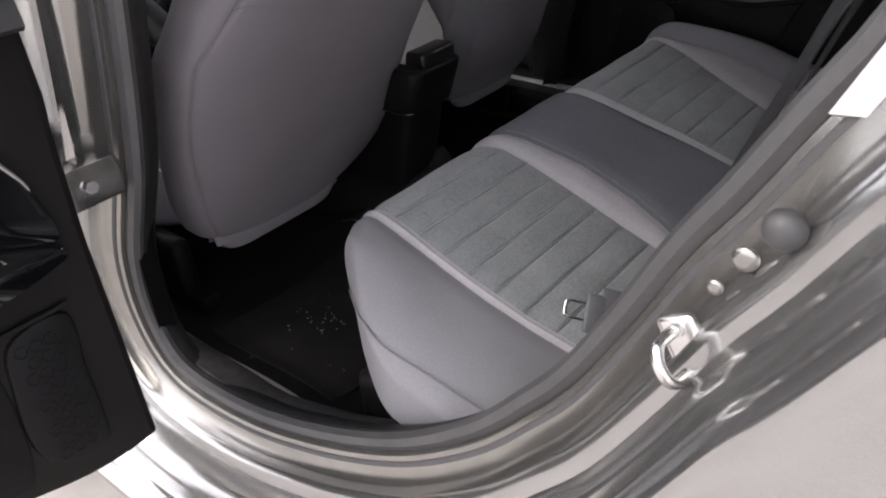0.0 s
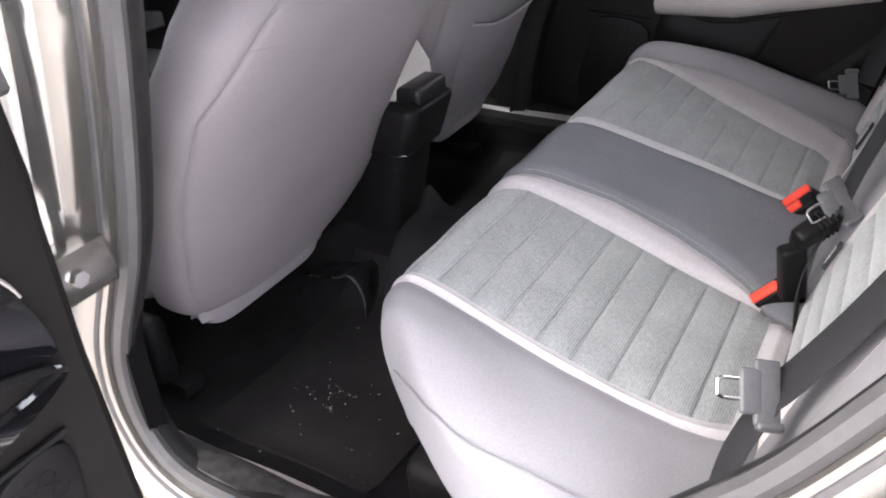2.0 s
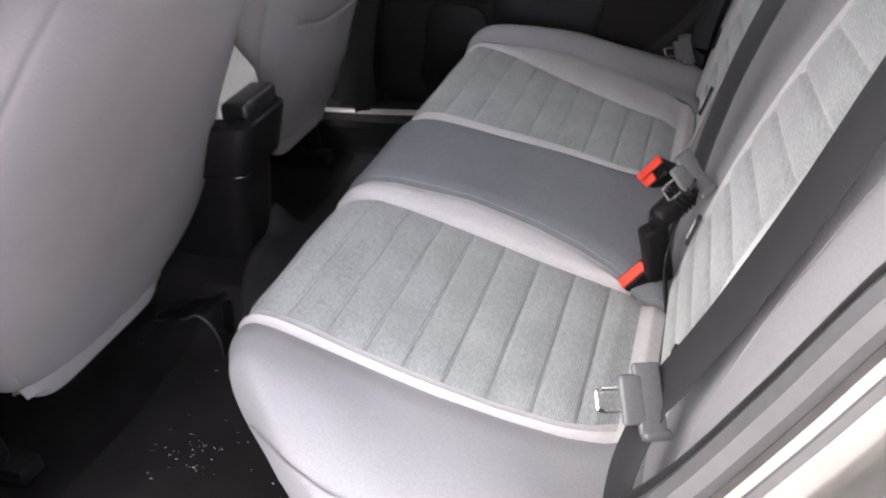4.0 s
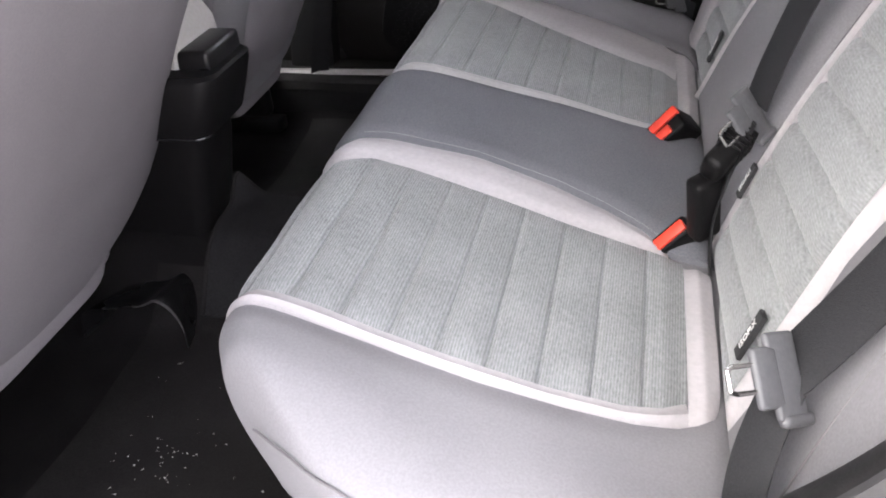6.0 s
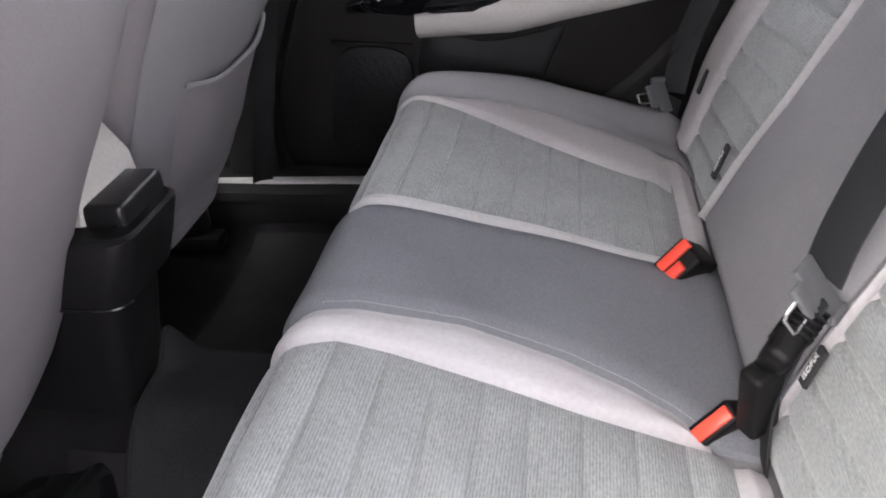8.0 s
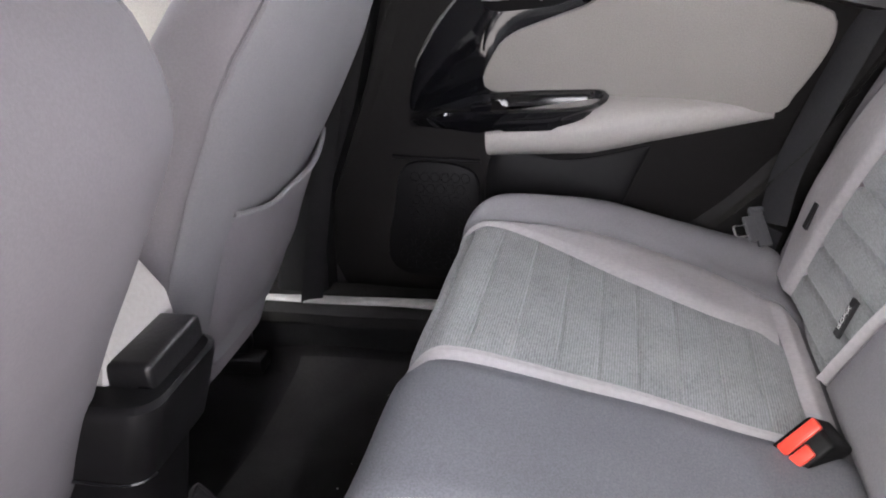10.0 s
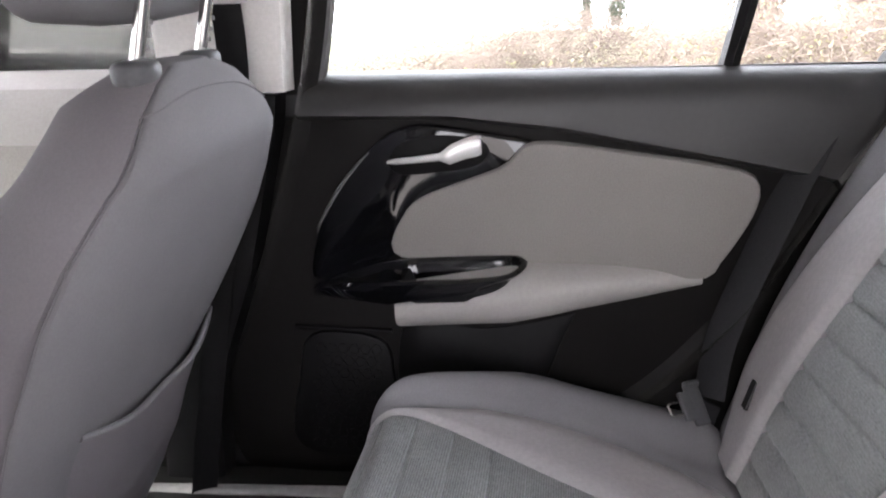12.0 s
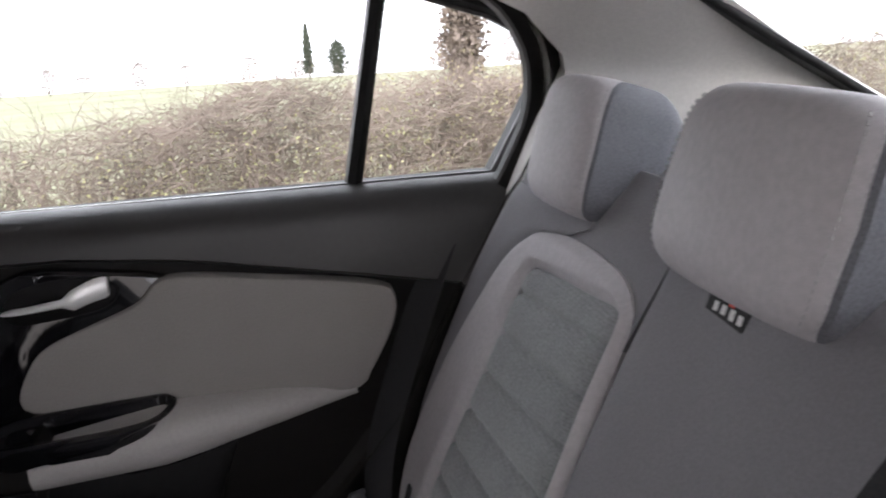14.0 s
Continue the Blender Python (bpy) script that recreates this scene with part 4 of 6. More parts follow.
def rear_headrest(yc, width, z0, z1, fwd, label, double_stitch=False):
    """Head restraint of the rear seat: pale padded face, darker shell that runs back, two posts."""
    h = thing("rear_headrest", (back_x(z0) + 0.03, yc, z0 - 0.02), label, "headrest", "rear headrests")
    depth = 0.115

    def point(t, u, off=0.0):
        """t from foot to top; u from -1 to 1 over the face, and on to 3 round the back."""
        q = abs(2 * t - 1)
        end = (1 - q ** 5) ** 0.40 if q < 1 else 0.0
        z = z0 + (z1 - z0) * t
        hw = width / 2 * ramp(t, [0, 0.15, 0.5, 0.85, 1], [0.92, 0.99, 1.0, 0.95, 0.86]) * (0.80 + 0.20 * end)
        f = fwd[0] + (fwd[1] - fwd[0]) * t - 0.030 * (1 - end)
        if u <= 1:
            e = (1 - abs(u) ** 7)
            y, d = hw * u, f + 0.010 * (1 - u * u) - 0.012 * (1 - e) + off
        else:
            v = u - 1
            back = depth * ramp(t, [0, 0.3, 0.8, 1], [0.55, 0.85, 1.0, 0.85]) * (0.35 + 0.65 * end)
            if v < 0.6:
                y, d = hw + off, f - 0.012 - back * 0.72 * v / 0.6
            elif v > 1.4:
                y, d = -hw - off, f - 0.012 - back * 0.72 * (2 - v) / 0.6
            else:
                w = (v - 1.0) / 0.4
                y, d = -hw * math.copysign(abs(w) ** 0.8, w), f - 0.012 - back * (0.72 + 0.28 * (1 - abs(w) ** 2.5)) - off
        return Vector((back_x(z), yc + y, z)) + LEAN_N * d
    ts = [0.5 - 0.5 * math.cos(math.pi * k / 30) for k in range(31)]
    rows = [[tuple(point(t, u, 0.002 if abs(u) < 0.98 else -0.004)) for u in np.linspace(-1, 1, 30)] for t in ts]
    bm = bmesh.new()
    vs = grid(bm, rows)
    part("face", bm, M["strip"], h, "pale grey leatherette face")
    rings = [[tuple(point(t, u)) for u in list(np.linspace(-1, 1, 16)) + list(np.linspace(1.04, 2.96, 40))] for t in ts]
    part("shell", loft(rings), M["cloth_mid"], h, "slate-grey cloth shell")
    for s in (-1, 1):
        for inset in ((0.90, 0.975) if double_stitch else (0.96,)):
            bm = bmesh.new()
            for k in range(24):
                t = 0.07 + 0.036 * k
                a, b = point(t, s * inset, 0.0035), point(t + 0.019, s * inset, 0.0035)
                tube(bm, [a, b], 0.0007, 5)
            part("stitches", bm, M["thread"], h, "pale thread stitching")
    for s in (-0.045, 0.045):
        bm = bmesh.new()
        tube(bm, [(back_x(z0) + 0.025, yc + s, z0 - 0.06), (back_x(z0) + 0.015, yc + s, z0 + 0.05)], 0.006, 12)
        part("post", bm, M["chrome"], h, "steel headrest post")
    return h


rear_headrest(0.432, 0.172, 1.066, 1.197, (0.028, 0.060), "pale-faced grey headrest on the outer rear seat")
rear_headrest(0.079, 0.225, 1.070, 1.203, (0.034, 0.062), "pale-faced stitched grey headrest on the centre seat", True)
rear_headrest(-0.42, 0.172, 1.066, 1.197, (0.028, 0.060), "pale-faced grey headrest on the outer rear seat")


# ---- buckles and belts

def buckle(at, reds):
    """A buckle lying in its slot: reds lists each button's shift across and length."""
    b = thing("belt_buckle", at, "black plastic belt buckle with red release button, tucked in the seat", "buckle", "rear belt buckles")
    m = axes((0.67, 0.10, 0.74), (0.42, -0.62, -0.30)).to_4x4()
    m.translation = at
    lo, hi = min(q for q, _, _ in reds) - 0.012, max(q for q, _, _ in reds) + 0.012
    bm = bmesh.new()
    box(bm, (-0.029, lo, -0.060), (0.029, hi, -0.001), 0.005, 3, m)
    case = part("case", bm, M["black"], b)
    for across, along, half in reds:
        bm = bmesh.new()
        box(bm, (along - half, across - 0.0072, -0.006), (along + half, across + 0.0072, 0.0032), 0.0025, 2, m)
        part("button", bm, M["red"], case, "red release button")
    return b


def axes(x, y):
    x = Vector(x).normalized()
    y = (Vector(y) - x * Vector(y).dot(x)).normalized()
    return Matrix((x, y, x.cross(y) if x.cross(y).x < 0 else y.cross(x))).transposed()


buckle((0.430, -0.157, 0.571), ((0.0, 0.0, 0.025),))
buckle((0.424, 0.122, 0.578), ((-0.008, 0.006, 0.025), (0.009, -0.008, 0.016)))


def tongue(at, m3, parent):
    """Belt tongue: grey moulded plate and bright metal loop. m3 gives its axes: x along the loop, y across, z out."""
    m = m3.to_4x4()
    m.translation = at
    bm = bmesh.new()
    box(bm, (0.0, -0.020, -0.0035), (0.022, 0.022, 0.0035), 0.0034, 3, m)
    box(bm, (0.014, -0.029, -0.0032), (0.040, 0.031, 0.0032), 0.003, 3, m)
    box(bm, (0.016, 0.026, -0.005), (0.044, 0.036, 0.005), 0.0045, 3, m)
    g = part("tongue_plate", bm, M["tongue"], parent, "grey plastic belt tongue")
    bm = bmesh.new()
    path = [m @ Vector(q) for q in ((0.004, -0.009, 0), (-0.016, -0.009, 0), (-0.021, -0.007, 0), (-0.021, 0.007, 0), (-0.016, 0.009, 0), (0.004, 0.009, 0))]
    for a, b2 in zip(path[:-1], path[1:]):
        tube(bm, [a, b2], 0.0018, 8)
    part("metal_loop", bm, M["chrome"], parent, "bright steel tongue loop")
    return g


# near outer belt
nb = thing("seat_belt", (0.50, -0.57, 0.55), "black belt webbing hanging over the outer seat with its tongue", "seat belt", "rear seat belts")
NAX = axes((0.75, 0.50, -0.25), (0.35, -0.55, -0.70))
p0 = Vector((0.470, -0.563, 0.735))
tongue(p0, NAX, nb)
part("webbing", band(curve([(0.494, -0.536, 0.715), (0.508, -0.533, 0.735), (0.545, -0.531, 0.805), (0.588, -0.530, 0.90), (0.628, -0.530, 1.0), (0.664, -0.532, 1.085), (0.72, -0.545, 1.135), (0.82, -0.56, 1.165)], 44), (-0.9, -0.30, 0.35), 0.047, 0.0025), M["belt"], nb, "black woven webbing")
part("webbing", band(curve([(0.494, -0.545, 0.712), (0.474, -0.585, 0.665), (0.470, -0.630, 0.58), (0.482, -0.655, 0.48)], 20), (-0.75, -0.55, 0.3), 0.036, 0.0025), M["belt"], nb, "black woven webbing")

# centre belt, with its slim latch block
cb = thing("seat_belt", (0.50, -0.14, 0.55), "black belt webbing across the centre backrest with a grey tongue", "seat belt", "rear seat belts")
CAX = axes((0.60, 0.74, 0.30), (0.55, -0.12, -0.82))
p1 = Vector((0.486, -0.180, 0.727))
tongue(p1, CAX, cb)
part("webbing", band(curve([(0.508, -0.148, 0.742), (0.520, -0.143, 0.79), (0.548, -0.146, 0.88), (0.598, -0.163, 1.0), (0.660, -0.175, 1.10), (0.73, -0.18, 1.14), (0.80, -0.18, 1.13)], 40), (-1, -0.22, 0.38), 0.056, 0.0025), M["belt"], cb, "black woven webbing")
am = axes((0.040, 0.048, 0.026), (0.3, -0.2, 0.9)).to_4x4()
am.translation = (0.482, -0.180, 0.700)
bm = bmesh.new()
box(bm, (-0.034, -0.019, -0.013), (0.030, 0.019, 0.013), 0.009, 3, am)
for k in range(5):
    box(bm, (-0.004 + 0.007 * k, -0.0205, -0.0145), (-0.001 + 0.007 * k, 0.0205, 0.0145), 0.0012, 1, am)
part("anchor_block", bm, M["black"], cb, "ribbed black plastic latch tongue")
bm = bmesh.new()
lm = axes((0.10, 0.22, -0.95), (0.75, 0.55, 0.2)).to_4x4()
lm.translation = (0.464, -0.182, 0.632)
box(bm, (-0.044, -0.017, -0.012), (0.046, 0.017, 0.012), 0.006, 3, lm)
part("latch_block", bm, M["black"], cb, "black plastic latch block")
part("webbing", band(curve([(0.505, -0.165, 0.73), (0.492, -0.170, 0.69), (0.476, -0.176, 0.62), (0.480, -0.176, 0.54)], 16), (-1, 0, 0.3), 0.030, 0.003), M["belt"], cb, "black woven webbing")

# far outer belt
fb = thing("seat_belt", (0.45, 0.60, 0.52), "black belt webbing beside the far bolster with a steel tongue", "seat belt", "rear seat belts")
tongue(Vector((0.425, 0.578, 0.622)), axes((0.75, 0.45, -0.1), (-0.2, 0.5, 0.6)), fb)
part("webbing", band(curve([(0.47, 0.62, 0.615), (0.50, 0.655, 0.72), (0.60, 0.676, 0.95), (0.642, 0.688, 1.03), (0.672, 0.705, 1.052)], 30), (-0.6, -0.8, 0.2), 0.047, 0.0025), M["belt"], fb, "black woven webbing")
part("webbing", band(curve([(0.465, 0.62, 0.61), (0.46, 0.645, 0.55), (0.47, 0.66, 0.46)], 12), (-0.4, -0.9, 0.1), 0.046, 0.0025), M["belt"], fb, "black woven webbing")

STAND[0] = LEVEL
# ---- front belt webbing hanging at the far centre pillar
pb = thing("front_seat_belt", (-0.24, 0.60, 0.38), "black front belt webbing running down the centre pillar", "seat belt")
part("webbing", band(curve([(-0.178, 0.588, 1.26), (-0.184, 0.612, 1.06), (-0.250, 0.615, 0.75), (-0.305, 0.60, 0.44), (-0.305, 0.585, 0.37)], 24), (0.3, -1, 0), 0.040, 0.0025), M["black"], pb)
bm = bmesh.new()
box(bm, (-0.028, -0.010, -0.05), (0.028, 0.012, 0.045), 0.009, 3, pose(-0.172, 0.596, 1.235, 0, 0, 0))
part("belt_guide", bm, M["pillar"], pb, "pale grey belt height guide")

# ================================================================ front seats
STAND[0] = LEAN
class SeatShape:
    """A front seat's back: level sections of rounded boxes, each with its own half-widths to either side, rear face and depth."""

    def __init__(self, yc, zs, left, right, rear, deep):
        self.yc, self.zs, self.left, self.right, self.rear, self.deep = yc, zs, left, right, rear, deep

    def point(self, z, a, off=0.0):
        """The surface at height z and angle a: 0 towards the far side, a quarter turn to the rear."""
        c, s = math.cos(a), math.sin(a)
        h = ramp(z, self.zs, self.right if c > 0 else self.left)
        d = ramp(z, [self.zs[0], 0.60, 0.90, 1.05, 1.12, self.zs[-1]], self.deep) / 2
        y = self.yc + h * math.copysign(abs(c) ** 0.6, c)
        x = self.rear(z) - d + d * math.copysign(abs(s) ** 0.6, s)
        n = Vector((s / max(d, 0.02), c / max(h, 0.02), 0)).normalized()
        return Vector((x, y, z)) + n * off

    def at_share(self, z, share, off=0.0):
        """The rear surface where it lies at this share of the half-width."""
        a = math.acos(math.copysign(min(abs(share), 1.0) ** (1 / 0.6), share))
        return self.point(z, a, off)


def front_seat(name, label, shape, seam, top_seam, cloths, flap, headrest, collars, pocket=False):
    """Seat back with three sewn panels, a flap at its foot, cushion, rails and a headrest on two posts."""
    yc = shape.yc
    z0, z1 = shape.zs[0], shape.zs[-1]
    s = thing(name, (-0.45, yc, 0.36), label, "car seat", "front seats")
    heights = list(np.linspace(z0, z1 - 0.05, 46)) + list(np.linspace(z1 - 0.047, z1, 16))
    core = [[tuple(shape.point(z, a, -0.003)) for a in np.linspace(0, 2 * math.pi, 56, endpoint=False)] for z in heights]
    part("back_core", loft(core), M[cloths[2]], s, "grey cloth seat back front and sides")
    left = lambda z: math.acos(-min(seam(z), 1.0) ** (1 / 0.6))
    right = lambda z: 0.62

    def zone(pname, a0, a1, mat, plabel, na=26):
        rows = []
        for i, z in enumerate(heights):
            row = []
            for k in range(-1, na + 2):
                u = min(max(k / na, 0), 1)
                a = a0(z) + (a1(z) - a0(z)) * u
                e = min(u, 1 - u) * abs(a1(z) - a0(z)) * 0.2
                off = 0.0032 * smoothstep(e / 0.012) - 0.0012 - (0.006 if k in (-1, na + 1) else 0)
                off += 0.0022 * noise.noise(Vector((a * 1.6, z * 5.0, yc * 9)))
                row.append(tuple(shape.point(z, a, off)))
            rows.append(row)
        bm = bmesh.new()
        grid(bm, rows)
        return part(pname, bm, M[mat], s, plabel)
    zone("back_panel", right, left, cloths[0], "grey cloth back panel", 34)
    zone("side_panel", left, lambda z: left(z) + 1.9, cloths[1], "grey cloth bolster panel")
    zone("side_panel", lambda z: -1.2, right, cloths[2], "grey cloth bolster panel")
    crown = [[tuple(shape.point(z1, a, 0.0) * f + sum((shape.point(z1, q, 0.0) for q in (0.8, 2.3, 3.9, 5.4)), Vector()) / 4 * (1 - f) + Vector((0, 0, dz))) for a in np.linspace(0, 2 * math.pi, 40, endpoint=False)] for f, dz in ((1.02, -0.004), (0.9, 0.002), (0.6, 0.005), (0.05, 0.006))]
    part("top_cap", loft(crown), M[cloths[0]], s, "rounded cloth top of the back")
    for path in ([shape.point(z, left(z), 0.0008) for z in np.linspace(z0 + 0.10, z1 - 0.045, 50)], [shape.at_share(z, f, 0.0022) for z, f in curve(top_seam, 30)]):
        bm = bmesh.new()
        tube(bm, path, 0.0010, 6)
        part("seam", bm, M["seam"], s, "dark sewn seam")
    if not pocket:
        bm = bmesh.new()
        tube(bm, [shape.at_share(0.978 - 0.004 * t, -seam(0.978) + 0.20 * t, 0.0026) for t in np.linspace(0, 1, 8)], 0.0009, 6)
        part("seam", bm, M["seam"], s, "short sewn tuck")
    # flap along the foot of the back
    rings = []
    for t in np.linspace(0, 1, 24):
        y = flap[0] + (flap[1] - flap[0]) * t
        e = 1 - abs(2 * t - 1) ** 8
        c = Vector((shape.rear(z0) - 0.006 - 0.012 * abs(2 * t - 1) ** 6, y, z0 + 0.008))
        rings.append([tuple(c + Vector(q)) for q in ((-0.014, 0, 0.006), (0.002, 0, 0.006), (0.007, 0, -0.010), (0.000, 0, -0.034 * e), (-0.010, 0, -0.037 * e), (-0.020, 0, -0.01))])
    part("lower_flap", loft(rings), M["seatback"], s, "cloth flap along the foot of the back")
    # seat cushion, rails and side covers
    cr = []
    for x, hw, a0, a1 in ((-0.50, 0.14, 0.47, 0.54), (-0.58, 0.20, 0.45, 0.59), (-0.70, 0.25, 0.45, 0.60), (-0.82, 0.25, 0.46, 0.63), (-0.90, 0.22, 0.48, 0.61)):
        cr.append([(x, yc + hw * u, (a0 + a1) / 2 + (a1 - a0) / 2 * v) for u, v in [(math.copysign(abs(math.cos(a)) ** 0.5, math.cos(a)), math.copysign(abs(math.sin(a)) ** 0.5, math.sin(a))) for a in np.linspace(0, 2 * math.pi, 28, endpoint=False)]])
    part("seat_cushion", loft(cr), M["cloth"], s, "grey cloth seat cushion")
    for sg in (-1, 1):
        bm = bmesh.new()
        box(bm, (-0.88, yc + sg * 0.20 - 0.022, 0.345), (-0.40, yc + sg * 0.20 + 0.022, 0.375), 0.006, 2)
        part("seat_rail", bm, M["black"], s, "black steel seat rail")
        bm = bmesh.new()
        box(bm, (-0.86, yc + sg * 0.215 - 0.022, 0.37), (-0.43, yc + sg * 0.215 + 0.022, 0.50), 0.018, 3)
        part("side_cover", bm, M["black"], s, "black plastic seat side cover")
    if pocket:
        rows = []
        for v in np.linspace(0, 1, 26):
            row = []
            for u in np.linspace(-1, 1, 30):
                share = -0.60 + 1.37 * (u + 1) / 2
                hem = 0.811 - 0.030 * (1 - u * u) + 0.004 * u
                z = 0.585 + (hem - 0.585) * v
                row.append(tuple(shape.at_share(z, min(share, 0.97), 0.003 + 0.012 * smoothstep(v / 0.4) * (1 - abs(u) ** 5) + 0.002 * math.sin(7 * u + 5 * v))))
            rows.append(row)
        bm = bmesh.new()
        grid(bm, rows)
        pk = part("map_pocket", bm, M["seatback"], s, "slack cloth map pocket")
        bm = bmesh.new()
        tube(bm, rows[-1], 0.0042, 8)
        part("pocket_hem", bm, M["seat_lit"], pk, "pale hem of the pocket")
    # headrest on two posts
    hx, hy, hz, hh = headrest
    rings = []
    for t in np.linspace(0, 1, 26):
        q = 2 * t - 1
        r = (1 - abs(q) ** 5) ** 0.42 if abs(q) < 1 else 0.0
        hw = max(0.155 * (0.55 + 0.45 * r) * ramp(t, [0, 0.4, 1], [1.0, 1.0, 0.9]) * (r ** 0.25 if r else 0.3), 0.03)
        d = 0.012 + 0.045 * r
        rings.append([(hx + 0.045 * t + d * math.copysign(abs(math.sin(a)) ** 0.55, math.sin(a)), hy + hw * math.copysign(abs(math.cos(a)) ** 0.55, math.cos(a)), hz + hh * t) for a in np.linspace(0, 2 * math.pi, 48, endpoint=False)])
    hr = part("headrest", loft(rings), M["seat_lit"], s, "pale grey padded headrest")
    bm = bmesh.new()
    tube(bm, [(hx + 0.045 * t + 0.0575 - 0.012 * abs(2 * t - 1) ** 6, hy - 0.062, hz + hh * t) for t in np.linspace(0.04, 0.96, 20)], 0.0009, 6)
    part("seam", bm, M["seam"], hr, "sewn seam of the headrest")
    cx, cz = collars
    for sg in (-1, 1):
        y = hy + sg * 0.070
        bm = bmesh.new()
        tube(bm, [(cx - 0.016, y, cz - 0.05), (cx + 0.022, y, hz + 0.03)], 0.0068, 14)
        post = part("headrest_post", bm, M["chrome"], s, "steel headrest post with notches")
        rings = [[(cx + math.cos(a) * r * 0.8, y + math.sin(a) * r, cz + dz) for a in np.linspace(0, 2 * math.pi, 28, endpoint=False)] for dz, r in ((-0.016, 0.024), (-0.004, 0.027), (0.004, 0.027), (0.008, 0.024), (0.010, 0.019), (0.011, 0.009))]
        part("post_collar", loft(rings), M["tongue"], s, "grey plastic post collar")
        bm = bmesh.new()
        for k in range(3):
            zz = cz + 0.018 + 0.011 * k
            tube(bm, [(cx + 0.010 + 0.0039 * k, y + 0.0062, zz), (cx + 0.010 + 0.0039 * k, y + 0.0062, zz + 0.005)], 0.0035, 6)
        part("post_notch", bm, M["seam"], post)
    return s


driver_shape = SeatShape(
    -0.303, [0.500, 0.507, 0.520, 0.545, 0.580, 0.620, 0.70, 0.81, 0.90, 1.00, 1.04, 1.08, 1.11, 1.14, 1.165],
    [0.165, 0.185, 0.200, 0.210, 0.222, 0.232, 0.248, 0.268, 0.275, 0.246, 0.205, 0.150, 0.110, 0.085, 0.05],
    [0.110, 0.140, 0.185, 0.230, 0.262, 0.276, 0.272, 0.262, 0.262, 0.262, 0.256, 0.242, 0.218, 0.170, 0.08],
    lambda z: -0.345 + 0.52 * (z - 0.496) + 0.02 * smoothstep((z - 0.70) / 0.25) - 2.0 * max(0.0, z - 0.97) ** 1.6 - 1.5 * max(0.0, z - 1.11) ** 1.5,
    [0.13, 0.16, 0.18, 0.15, 0.11, 0.05])
passenger_shape = SeatShape(
    0.335, [0.545, 0.551, 0.563, 0.590, 0.640, 0.720, 0.80, 0.86, 0.95, 1.00, 1.05, 1.085, 1.112, 1.133, 1.148],
    [0.130, 0.160, 0.190, 0.205, 0.220, 0.235, 0.240, 0.250, 0.245, 0.220, 0.185, 0.150, 0.120, 0.090, 0.05],
    [0.120, 0.155, 0.190, 0.210, 0.216, 0.208, 0.216, 0.250, 0.286, 0.284, 0.260, 0.222, 0.180, 0.135, 0.07],
    lambda z: -0.345 + 0.43 * (z - 0.496) + 0.02 * smoothstep((z - 0.70) / 0.25) - 1.2 * max(0.0, z - 1.06) ** 1.3,
    [0.13, 0.16, 0.18, 0.15, 0.11, 0.06])
front_seat("driver_seat", "taupe-grey cloth driver seat seen from behind", driver_shape,
           lambda z: ramp(z, [0.5, 0.6, 0.77, 0.90, 0.978, 1.02, 1.11, 1.16], [0.90, 0.93, 0.96, 0.95, 0.86, 0.76, 0.50, 0.40]),
           [(1.06, -0.97), (1.095, -0.88), (1.115, -0.66), (1.112, -0.48)], ("seatback", "seatback", "seatback"), (-0.488, -0.175),
           (-0.185, -0.305, 1.215, 0.19), (-0.150, 1.165))
# back and far side in the window-lit tint of the same cloth
front_seat("passenger_seat", "grey cloth passenger seat with a slack map pocket", passenger_shape,
           lambda z: ramp(z, [0.5, 0.8, 1.0, 1.1, 1.15], [0.90, 0.93, 0.93, 0.88, 0.80]),
           [(1.108, -0.90), (1.120, -0.50), (1.124, 0.0), (1.118, 0.55), (1.09, 0.90)], ("seat_lit", "seatback", "seat_lit"), (0.20, 0.46),
           (-0.165, 0.340, 1.188, 0.185), (-0.122, 1.146), True)


# ---- centre console
con = thing("centre_console", (-0.35, 0.02, 0.42), "black plastic centre console with a stubby rear end and pale armrest", "console")
rings = []
for z, x1, y0, y1 in ((0.36, -0.290, -0.050, 0.050), (0.46, -0.264, -0.058, 0.052), (0.60, -0.230, -0.064, 0.054), (0.636, -0.226, -0.068, 0.056), (0.643, -0.199, -0.088, 0.050), (0.680, -0.184, -0.094, 0.050), (0.722, -0.169, -0.096, 0.050), (0.731, -0.167, -0.094, 0.048), (0.736, -0.170, -0.088, 0.042), (0.734, -0.182, -0.076, 0.032)):
    r = 0.026
    ring = []
    for cx, cy, a0 in ((x1 - r, y1 - r, 0), (-1.0 + r, y1 - r, 90), (-1.0 + r, y0 + r, 180), (x1 - r, y0 + r, 270)):
        for a in np.linspace(a0, a0 + 90, 6):
            ring.append((cx + r * math.cos(radians(a)), cy + r * math.sin(radians(a)), z))
    rings.append(ring)
part("body", loft(rings), M["black"], con)
bm = bmesh.new()
box(bm, (-0.236, -0.056, 0.722), (-0.184, 0.044, 0.760), 0.007, 4)
part("hinge_block", bm, M["gloss_worn"], con, "black hinge block of the armrest")
arm = [(-0.60, 0.730), (-0.60, 0.80), (-0.40, 0.832), (-0.290, 0.844), (-0.268, 0.838), (-0.228, 0.776), (-0.226, 0.752), (-0.232, 0.730)]
part("armrest", loft([[(x - e, y, 0.785 + (z - 0.785) * f) for x, z in arm] for y, e, f in ((-0.058, 0.006, 0.9), (-0.052, 0.0, 1.0), (0.058, 0.0, 1.0), (0.064, 0.006, 0.9))]), M["arm"], con, "pale grey armrest lid")
bm = bmesh.new()
